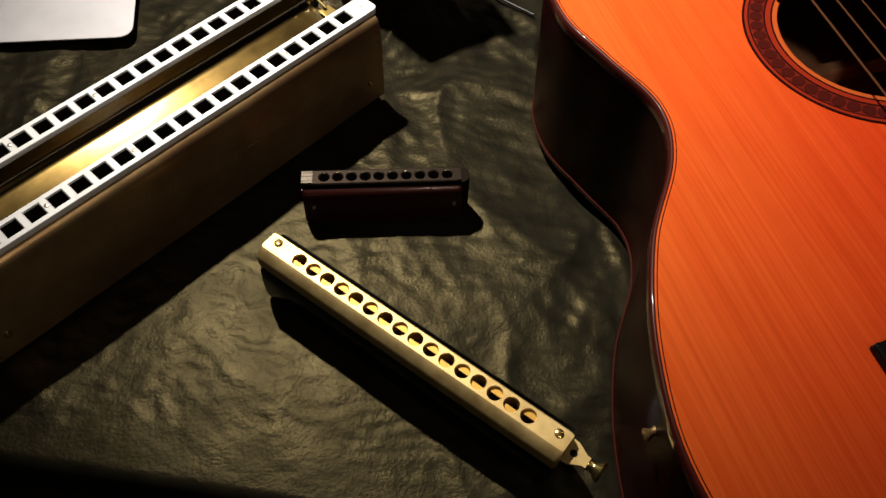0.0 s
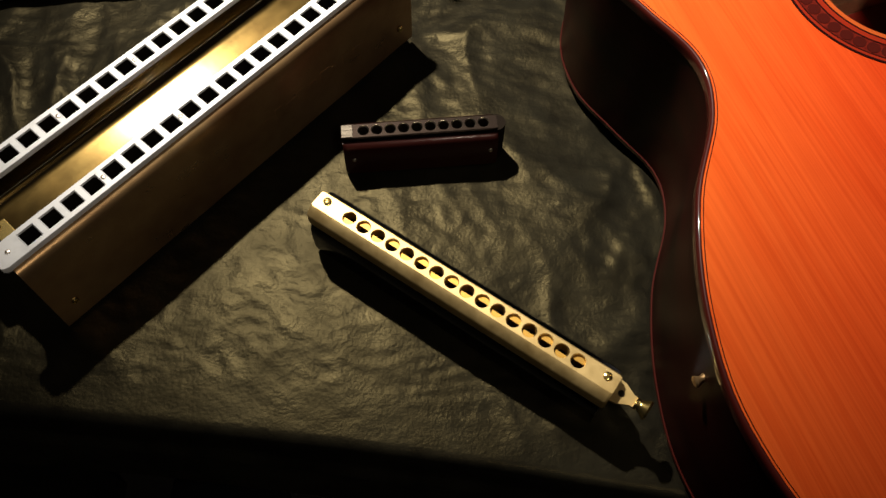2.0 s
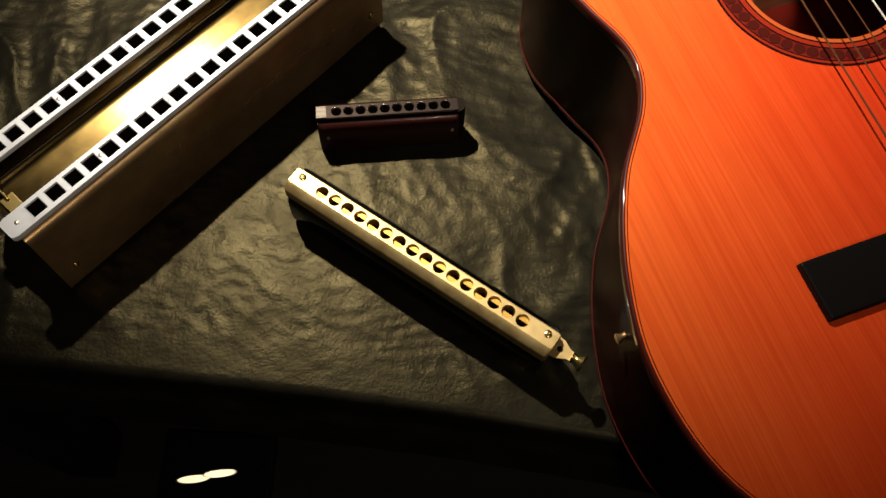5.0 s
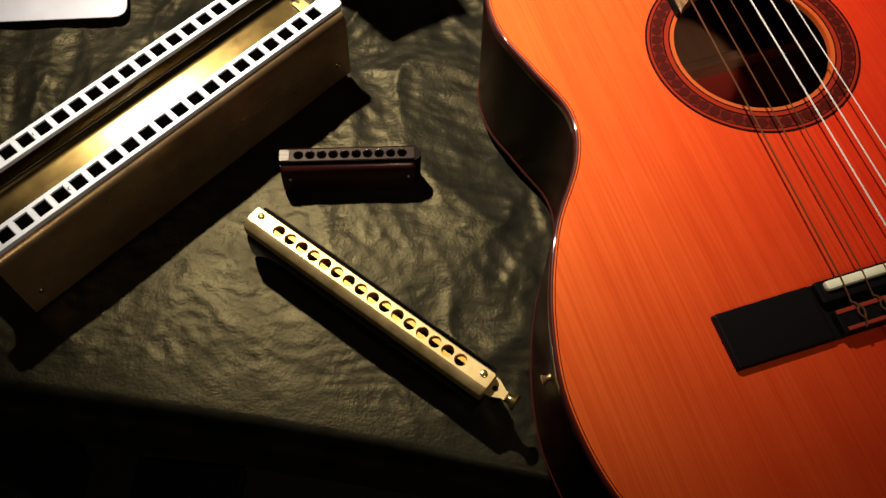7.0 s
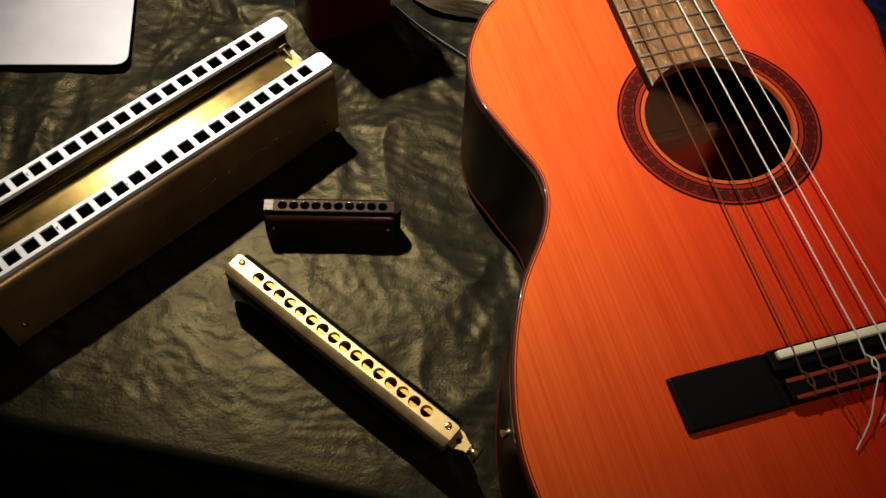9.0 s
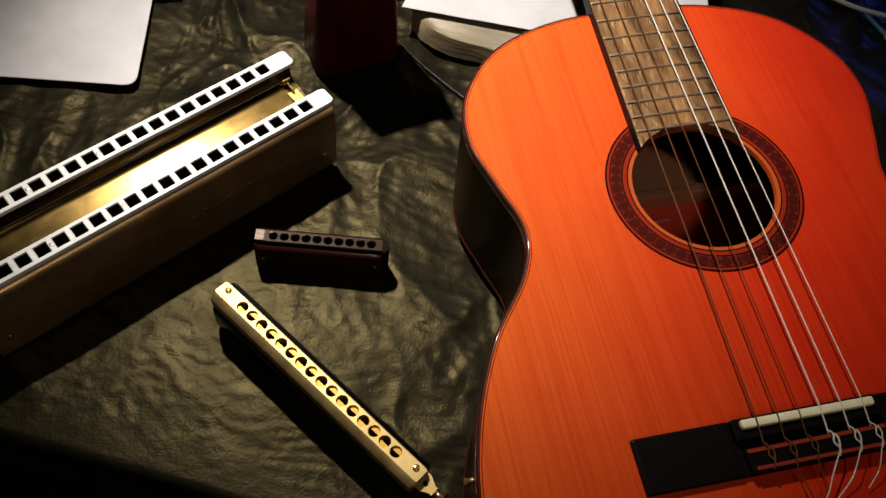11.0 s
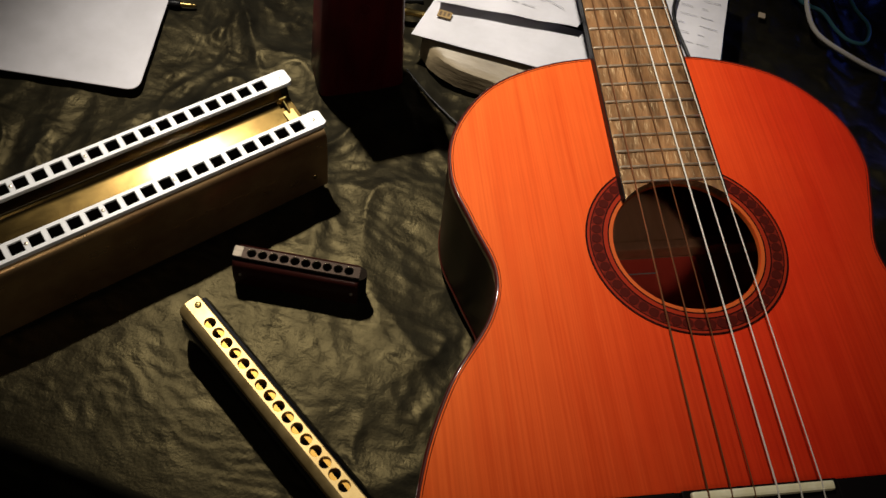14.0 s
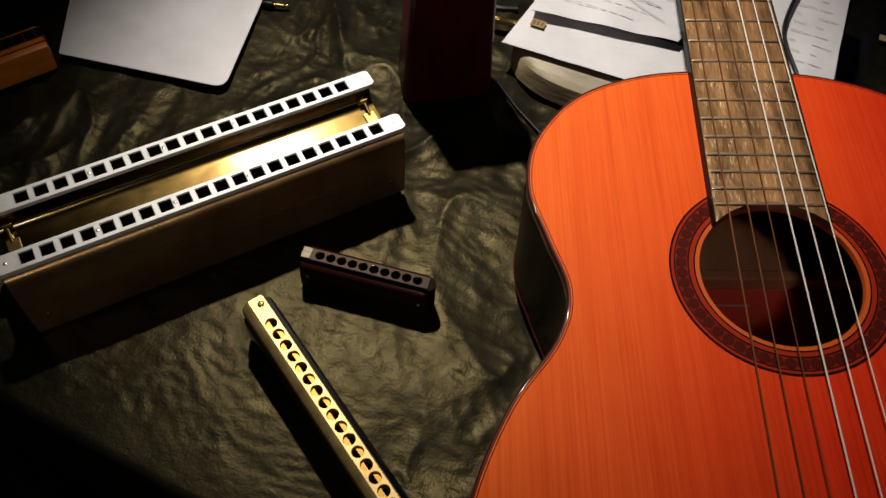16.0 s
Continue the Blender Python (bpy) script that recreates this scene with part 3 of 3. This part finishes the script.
def bass_harmonica():
    root = thing("bass_harmonica", Matrix.Translation((-0.1056, -0.0013, 0)) @ Matrix.Rotation(radians(50.82), 4, "Z"), "large double bass harmonica with white combs and tarnished brass covers", "harmonica", "harmonicas on the table")
    bass_half(root, 0.0, -1, -0.1317, 0.1317, -0.11258, 20)
    bass_half(root, 0.0446, 1, -0.1255, 0.1300, -0.1052, 19)
    # the polished trough between the two bodies, flat in the middle and rising to the far comb
    prof = smooth_line([(0, 0.0076, 0.0610), (0, 0.0084, 0.0570), (0, 0.0098, 0.0515), (0, 0.0125, 0.0491), (0, 0.0160, 0.0487)], 4)[:-1]
    prof += [Vector((0, 0.0160 + d, 0.0487 + 0.10 * d + 2.2 * d * d)) for d in (0.0150 * k / 12 for k in range(13))]
    prof += smooth_line([(0, 0.0330, 0.0514), (0, 0.0350, 0.0530), (0, 0.0364, 0.0560), (0, 0.0372, 0.0610)], 5)
    loops = []
    for k in range(31):
        x = -0.1255 + 0.251 * k / 30
        w = 0.00012 * noise.noise(Vector((x * 30, 5, 0)))
        loops.append([(x, p.y, p.z + w) for p in prof] + [(x, p.y, p.z - 0.0008 + w) for p in reversed(prof)])
    part("trough", loft(loops), BRASS_SHINY, root, "shiny brass trough between the combs", True)
    for x in (-0.119, 0.119):
        h = part("hinge", box(x - 0.004, x + 0.004, 0.016, 0.026, 0.0503, 0.0511, 0.0003), GOLD, root, "polished brass hinge plate")
        part("hinge_pin", tube([(x, 0.0235, 0.0520), (x, 0.0315, 0.0545)], 0.0010, 10), GOLD, h, "", True)
        part("hinge_leaf", box(x - 0.003, x + 0.003, 0.0322, 0.0330, 0.0530, 0.0570, 0.0003), GOLD, h)
    # plain embossed strokes where the maker's mark is
    random.seed(3)
    for k in range(9):
        x = 0.012 + k * 0.0085
        part("embossing", box(x, x + 0.0035 + 0.0015 * (k % 3), -0.01335, -0.0129, 0.030 - 0.002 * (k % 2), 0.0335 + 0.002 * (k % 2), 0.0002), BRASS, root)


bass_harmonica()


def chromatic_harmonica():
    root = thing("chromatic_harmonica", Matrix.Translation((0.0194, -0.0937, 0)) @ Matrix.Rotation(radians(-32.1), 4, "Z") @ Matrix.Diagonal((1, 1, 1.04, 1)), "nickel chromatic harmonica with round holes and a gold slide button", "harmonica", "harmonicas on the table")
    pitch, N, L = 0.00873, 16, 0.172
    holes = [-pitch * 7.5 + pitch * k for k in range(N)]
    m = holed_bar(holes, pitch, 0.0048, 0.0033, 0.007, 0.0370, (-L / 2, L / 2), [(0.0054, 0.0368), (0.0090, 0.0345), (0.0097, 0.0334), (0.0098, 0.0318), (0.0096, 0.0268)], True, [(0.0, 0.86), (0.0006, 0.95), (0.0016, 1.0)], [(0.0054, 0.0366), (0.0058, 0.0352), (0.0060, 0.0268)])
    mouth = part("mouthpiece", m, NICKEL, root, "warm nickel mouthpiece with sixteen round holes", True, WINDOW, FRET)
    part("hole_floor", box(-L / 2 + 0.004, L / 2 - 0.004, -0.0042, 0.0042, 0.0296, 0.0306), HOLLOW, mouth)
    for k, x in enumerate(holes):
        part("slide_window", box(x - 0.0030, x + 0.0030, (0.0003 if k % 2 else -0.0032), (0.0032 if k % 2 else -0.0003), 0.0346, 0.0353), WINDOW, mouth)
    for x in (-L / 2 + 0.0058, L / 2 - 0.0058):
        screw(mouth, x, 0.0012, 0.0369, 0.0021, GOLD, 0.7)
    part("body", box(-L / 2 + 0.002, L / 2 - 0.002, -0.0085, 0.0085, 0.002, 0.0267, 0.001), BLACK, root)
    for side in (-1, 1):
        prof = [(0.0086, 0.0264), (0.0096, 0.0262), (0.0106, 0.0240), (0.0110, 0.0180)] if side < 0 else [(0.0061, 0.0345), (0.0080, 0.0342), (0.0100, 0.0310), (0.0108, 0.0180)]
        prof += [(0.0108, 0.0080), (0.0100, 0.0015), (0.0062, 0.0012)]
        loops = [[(x, side * w * q, z) for w, z in prof] for x, q in ((-L / 2 + 0.002, 0.97), (-L / 2 + 0.006, 1.0), (L / 2 - 0.006, 1.0), (L / 2 - 0.002, 0.97))]
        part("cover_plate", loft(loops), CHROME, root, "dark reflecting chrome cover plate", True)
    slide = part("slide", loft([[(x, -w, 0.0300), (x, w, 0.0300), (x, w, 0.0312), (x, -w, 0.0312)] for x, w in ((L / 2 - 0.002, 0.0062), (L / 2 + 0.0030, 0.0056), (L / 2 + 0.0085, 0.0028), (L / 2 + 0.0125, 0.0026))]), NICKEL, root, "flat tapered slide bar")
    part("slot", disc(L / 2 + 0.0032, 0, 0.0316, 0.0016, 0.0010, 12), HOLLOW, slide)
    part("slide_button", tube([(L / 2 + x, 0, 0.0306) for x in (0.0105, 0.0125, 0.0135, 0.0165, 0.0175)], [0.0030, 0.0026, 0.0030, 0.0050, 0.0044], 16), GOLD, slide, "round polished gold button", True)


chromatic_harmonica()


def diatonic_harmonica(m, label, cover, comb_mat, end_mat):
    root = thing("diatonic_harmonica", m, label, "harmonica", "harmonicas on the table")
    pitch, N = 0.00724, 10
    holes = [-0.0326 + pitch * k for k in range(N)]
    bar = holed_bar(holes, pitch, 0.0042, 0.0029, 0.008, 0.0280, (-0.0446, 0.0400), [(0.0049, 0.0275), (0.0052, 0.0262), (0.0052, 0.0200)], True, [(0.0, 0.9), (0.0006, 1.0)])
    comb = part("comb", bar, comb_mat, root, "", True, HOLLOW, FRET)
    part("hole_floor", box(-0.042, 0.038, -0.0040, 0.0040, 0.0185, 0.0195), BLACK, comb)
    # added plate: the glare on the comb's left end as a lighter metal
    part("end_glare", box(-0.0445, -0.0385, -0.0040, 0.0040, 0.0281, 0.0284, 0.0001), NICKEL_GLARE, root, "thin lighter nickel plate added for the glare on the comb's end")
    arc = [(0.0395 + 0.0052 * math.cos(a), 0.0052 * math.sin(a)) for a in (-math.pi / 2 + math.pi * k / 10 for k in range(11))]
    part("end_cap", loft([[(x, y, z) for x, y in arc] for z in (0.0, 0.0262, 0.0272)]), end_mat, root, "rounded black end cap", True)
    part("body", box(-0.0436, 0.0395, -0.0048, 0.0048, 0.0, 0.0199), BLACK, root)
    for side in (-1, 1):
        prof = [(0.0053, 0.0252), (0.0066, 0.0250), (0.0088, 0.0225), (0.0097, 0.0180), (0.0100, 0.0100), (0.0096, 0.0012), (0.0053, 0.0010)]
        loops = [[(x, side * w * q, z) for w, z in prof] for x, q in ((-0.0443, 0.9), (-0.0421, 1.0), (0.0378, 1.0), (0.0402, 0.9))]
        c = part("cover_plate", loft(loops), cover, root, "", True)
        for x in (-0.0388, 0.0360):
            part("screw", tube([(x, side * 0.0096, 0.0150), (x, side * 0.0107, 0.0150)], [0.0013, 0.0009], 10), FRET, c, "", True)


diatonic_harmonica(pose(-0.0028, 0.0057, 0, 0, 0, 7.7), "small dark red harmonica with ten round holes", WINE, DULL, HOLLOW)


def wooden_harmonica():
    root = thing("wooden_harmonica", pose(-0.346, 0.052, 0, 0, 0, 57), "amber wooden harmonica with brass-edged square holes", "harmonica", "harmonicas on the table")
    holes = [-0.040 + 0.0082 * k for k in range(11)]
    bar = holed_bar(holes, 0.0082, 0.0045, 0.0030, 0.008, 0.0280, (-0.052, 0.052), [(0.0049, 0.0276), (0.0049, 0.021)], False, [(0.0, 1.0), (0.0004, 1.0)])
    comb = part("comb", bar, BLACK, root, "", True, HOLLOW)
    part("hole_floor", box(-0.050, 0.050, -0.0040, 0.0040, 0.0190, 0.0200), BLACK, comb)
    for k in range(12):
        x = -0.0441 + 0.0082 * k
        part("divider", box(x - 0.0004, x + 0.0004, -0.0042, 0.0042, 0.0281, 0.0284), GOLD, comb)
    part("reed_plate", box(-0.052, 0.052, 0.0050, 0.0060, 0.006, 0.0282), GOLD, root)
    part("reed_plate", box(-0.052, 0.052, -0.0060, -0.0050, 0.006, 0.0282), GOLD, root)
    part("body", box(-0.051, 0.051, -0.0135, -0.0061, 0.0, 0.0245, 0.003), AMBER, root, "amber varnished wooden cover", True)
    part("body", box(-0.051, 0.051, 0.0061, 0.0135, 0.0, 0.0245, 0.003), AMBER, root, "amber varnished wooden cover", True)


wooden_harmonica()


# ---- papers, box, plugs and cables behind ----
def white_notebook():
    root = thing("notebook", pose(0, 0, 0), "white-topped notebook with rounded corners and a dark underside", "notebook")
    corners = [(-0.178, 0.119), (-0.311, 0.096), (-0.342, 0.154), (-0.372, 0.340), (-0.230, 0.350)]
    pts = []
    for i, (x, y) in enumerate(corners):
        a, b = Vector(corners[i - 1]), Vector(corners[(i + 1) % 5])
        p = Vector((x, y))
        r = (0.011, 0.002, 0.004, 0.01, 0.01)[i]
        u, w = p + (a - p).normalized() * r, p + (b - p).normalized() * r
        for k in range(7):
            t = k / 6
            pts.append(u * (1 - t) ** 2 + p * 2 * t * (1 - t) + w * t ** 2)
    mid = sum(pts, Vector((0, 0))) / len(pts)
    shrink = lambda q, s: [(mid.x + (p.x - mid.x) * s, mid.y + (p.y - mid.y) * s, q) for p in pts]
    part("top_sheet", loft([shrink(0.0068, 1.0), shrink(0.0074, 1.0), shrink(0.0076, 0.997)]), PAPER, root, "plain white rounded top sheet")
    part("block", loft([shrink(0.0005, 0.94), shrink(0.0067, 0.94)]), BLACK, root, "black underside")


white_notebook()

box_root = thing("mahogany_box", Matrix.Translation((-0.021, 0.1875, 0)) @ Matrix.Rotation(math.atan2(0.035, 0.058), 4, "Z"), "dark mahogany tapered upright case with rounded edges", "case")
loops = []
for z, w in ((0.0, 1.0), (0.002, 1.02), (0.06, 0.94), (0.118, 0.87), (0.172, 0.80), (0.1745, 0.76)):
    ring_pts = []
    for sx, sy in ((1, 1), (-1, 1), (-1, -1), (1, -1)):
        for k in range(4):
            a = math.atan2(sy, sx) - math.pi / 4 + math.pi / 2 * k / 3
            ring_pts.append((w * (sx * 0.029 + 0.005 * math.cos(a)), 0.020 + w * (sy * 0.015 + 0.005 * math.sin(a)), z))
    loops.append(ring_pts)
part("body", loft(loops), MAHOGANY, box_root, "", True)
part("badge", tube([(0.004 * math.cos(a), 0.0008, 0.085 + 0.005 * math.sin(a)) for a in (2 * math.pi * k / 16 for k in range(17))], 0.0004, 6), MAHOGANY, box_root)


def sheet(name, corners, label, mat, category="paper", sag=0.0, thick=0.0006):
    """A thin sheet between four corners, a little warped."""
    a, b, c, d = [Vector(p) for p in corners]
    bm = bmesh.new()
    n = 14
    rows = []
    for lift in (0.0, thick):
        for j in range(n + 1):
            rows.append([bm.verts.new((a.lerp(b, i / n)).lerp(d.lerp(c, i / n), j / n) + Vector((0, 0, lift + sag * math.sin(math.pi * i / n) * math.sin(math.pi * j / n) + 0.0012 * noise.noise(Vector((i * 0.35, j * 0.3, len(name))))))) for i in range(n + 1)])
    for s in (0, n + 1):
        for j in range(n):
            for i in range(n):
                bm.faces.new((rows[s + j][i], rows[s + j][i + 1], rows[s + j + 1][i + 1], rows[s + j + 1][i]))
    ob = part(name, bm, mat, None, "", True)
    return tagged(ob, label, category)


timber = thing("timber_slab", pose(0.112, 0.250, 0.0, 0, 0, -6), "grey-brown waney-edged timber slab under the papers", "wood slab")
loops = []
for k in range(21):
    x = -0.10 + 0.26 * k / 20
    w = 0.034 * min(1, 0.45 + 1.6 * math.sqrt(max(k / 20, 0))) + 0.003 * noise.noise(Vector((x * 30, 2, 0)))
    loops.append([(x, -w - 0.004, 0.004), (x, -w, 0.019), (x, -w + 0.006, 0.023), (x, w, 0.023), (x, w, 0.002), (x, -w + 0.002, 0.001)])
part("slab", loft(loops), BARK, timber, "", True)

envelope = sheet("envelope", [(0.003, 0.237, 0.0275), (0.150, 0.240, 0.0285), (0.165, 0.300, 0.0285), (0.012, 0.298, 0.0285)], "long white envelope with a brown printed crest", PAPER, "envelope")
crest = part("crest", box(0.0170, 0.0285, 0.2625, 0.2705, 0.0304, 0.0309), STAMP, envelope, "brown printed crest")
for k in range(3):
    part("crest_mark", box(0.0185 + 0.0034 * k, 0.0202 + 0.0034 * k, 0.2640 + 0.0004 * k, 0.2690, 0.0309, 0.0311), STAMP_DARK, crest)
letter = sheet("letter", [(0.014, 0.272, 0.0365), (0.130, 0.287, 0.0370), (0.165, 0.400, 0.0370), (0.000, 0.400, 0.0370)], "white handwritten letter on top of the envelope", PAPER)
random.seed(8)
for r in range(4):
    x = 0.022
    while x < 0.085 + 0.012 * r:
        w = random.uniform(0.004, 0.011)
        part("line_of_writing", box(x, x + w, 0.295 + 0.012 * r, 0.2956 + 0.012 * r, 0.0388, 0.0390), INK, letter)
        x += w + 0.003
for k in range(2):
    a = Vector((0.075 + 0.006 * k, 0.330 - 0.012 * k, 0.0390))
    part("drawn_line", tube(smooth_line([a, a + Vector((0.016, -0.008, 0)), a + Vector((0.034, -0.012 - 0.003 * k, 0))], 5), 0.0003, 5), INK, letter)
chart = sheet("printed_sheet", [(0.180, 0.262, 0.050), (0.246, 0.270, 0.050), (0.245, 0.400, 0.050), (0.170, 0.400, 0.050)], "white printed sheet lying behind the guitar", PAPER)
for r in range(9):
    for q in range(2):
        x = 0.207 + 0.018 * q
        part("line_of_print", box(x, x + 0.015 - 0.005 * ((r + q) % 3), 0.290 + 0.011 * r, 0.2905 + 0.011 * r, 0.0517, 0.0519), INK, chart)
folder = sheet("blue_folder", [(0.170, 0.262, 0.044), (0.250, 0.268, 0.044), (0.243, 0.405, 0.044), (0.165, 0.405, 0.044)], "pale blue card folder under the printed sheet", BLUEPAPER, "folder")
# added block darkens the gap below the letter, where its shadow falls
lower = thing("gap_shade_block", pose(0.090, 0.340, 0.0), "thick black block added between the envelope and the letter for the shade there", "wallet")
part("body", box(-0.062, 0.060, -0.046, 0.055, 0.0, 0.0345, 0.003), GAP_SHADE, lower)
books = thing("book", pose(0.205, 0.335, 0), "thick dark book under the sheets behind the guitar", "book")
part("cover", box(-0.040, 0.045, -0.055, 0.070, 0.0, 0.042, 0.002), BLACK, books)
part("pages", box(-0.038, 0.0455, -0.053, 0.068, 0.004, 0.038), PAPER, books)


def cable(name, points, radius, mat, label):
    ob = part(name, tube(smooth_line(points, 8), radius, 8), mat, None, "", True)
    return tagged(ob, label, "cable")


cable("white_cable", [(0.322, 0.432, 0.030), (0.324, 0.412, 0.024), (0.338, 0.394, 0.014), (0.366, 0.382, 0.010), (0.408, 0.374, 0.006), (0.47, 0.376, 0.005), (0.56, 0.40, 0.005)], 0.0022, WHITE_RUBBER, "white rubber cable curving over the black cover")
cable("teal_cable", [(0.300, 0.460, 0.010), (0.325, 0.436, 0.010), (0.344, 0.430, 0.010), (0.358, 0.410, 0.010), (0.371, 0.400, 0.010), (0.385, 0.404, 0.010), (0.388, 0.428, 0.010), (0.372, 0.455, 0.010), (0.36, 0.52, 0.006)], 0.0018, TEAL, "thin teal cable looped on the black cover")
cable("black_cable", [(0.212, 0.440, 0.060), (0.206, 0.380, 0.056), (0.201, 0.325, 0.055), (0.206, 0.300, 0.055), (0.218, 0.275, 0.054), (0.226, 0.262, 0.050)], 0.0015, BLACK_RUBBER, "thin black cable over the printed sheet")
cable("black_lead", [(-0.005, 0.305, 0.004), (-0.030, 0.30, 0.004), (-0.06, 0.33, 0.004), (-0.10, 0.40, 0.004)], 0.0028, BLACK_RUBBER, "black instrument lead behind the case")


cable("thin_wire", [(0.006, 0.222, 0.003), (0.028, 0.204, 0.002), (0.048, 0.190, 0.002), (0.075, 0.172, 0.003)], 0.0009, BLACK_RUBBER, "thin black wire running under the guitar")


def jack_plug(m, label):
    root = thing("jack_plug", m, label, "plug")
    part("sleeve", tube([(x, 0, 0) for x in (0.0, 0.001, 0.012, 0.013)], [0.0026, 0.0031, 0.0031, 0.0026], 14), BLACK, root, "black plug sleeve", True)
    part("pin", tube([(x, 0, 0) for x in (0.0125, 0.0215, 0.0220, 0.0235, 0.0245, 0.026)], [0.0017, 0.0017, 0.0011, 0.0017, 0.0016, 0.0005], 12), GOLD, root, "metal plug pin", True)


jack_plug(pose(-0.2035, 0.2165, 0.0045, 0, 0, 16), "black audio plug with a metal pin lying on the cover")
plug = thing("gold_connector", pose(-0.020, 0.276, 0.012, 0, 0, 8), "gold coaxial connector beside the papers", "plug")
part("pin", tube([(-0.001, 0, 0), (0.004, 0, 0)], 0.0014, 10), FRET, plug)
part("barrel", tube([(0.004, 0, 0), (0.0045, 0, 0), (0.010, 0, 0), (0.0105, 0, 0), (0.03, 0, 0)], [0.0028, 0.0034, 0.0034, 0.003, 0.003], 14), GOLD, plug, "", True)

pen = thing("pen", Matrix.Translation((0.408, 0.372, 0.004)) @ Matrix.Rotation(math.atan2(-0.05, 0.035), 4, "Z"), "blue transparent ballpoint pen", "pen")
part("barrel", tube([(0, 0, 0), (0.004, 0, 0), (0.03, 0, 0), (0.11, 0, 0)], [0.0008, 0.002, 0.0024, 0.0024], 10), TEAL, pen, "", True)
part("sleeve", tube([(0.030, 0, 0), (0.0305, 0, 0), (0.055, 0, 0), (0.0555, 0, 0)], [0.0024, 0.0028, 0.0028, 0.0024], 10), WHITE_RUBBER, pen, "white grip", True)
card = part("card_tab", box(0.288, 0.2945, 0.406, 0.413, 0.003, 0.0045, 0.0004), TAN)
tagged(card, "small square tan card tab on the black cover", "card")

# made-up floor block, seen past the table's front edge, to carry two bright spots
pedal = thing("glint_stand", pose(-0.228, -0.106, -0.74), "low dark block added on the floor with two tilted chrome caps for bright spots", "pedal")
part("base", box(-0.105, 0.045, -0.05, 0.07, 0.0, 0.026, 0.006), BLACK, pedal)
# caps are tilted to mirror the ceiling light as two glints
for x, y in ((-0.021, 0.013), (-0.055, 0.004)):
    cap = part("glint_cap", disc(0, 0, 0.0, 0.0225, 0.010, 24, None, 0.002), FRET, pedal, "shiny chrome cap tilted to mirror the ceiling light", True)
    cap.matrix_basis = Matrix.Translation((x, y, 0.040)) @ Vector((0.26, -0.24, 0.935)).to_track_quat("Z", "Y").to_matrix().to_4x4() @ Matrix.Rotation(radians(-38), 4, "Z") @ Matrix.Diagonal((1, 0.24, 1, 1))
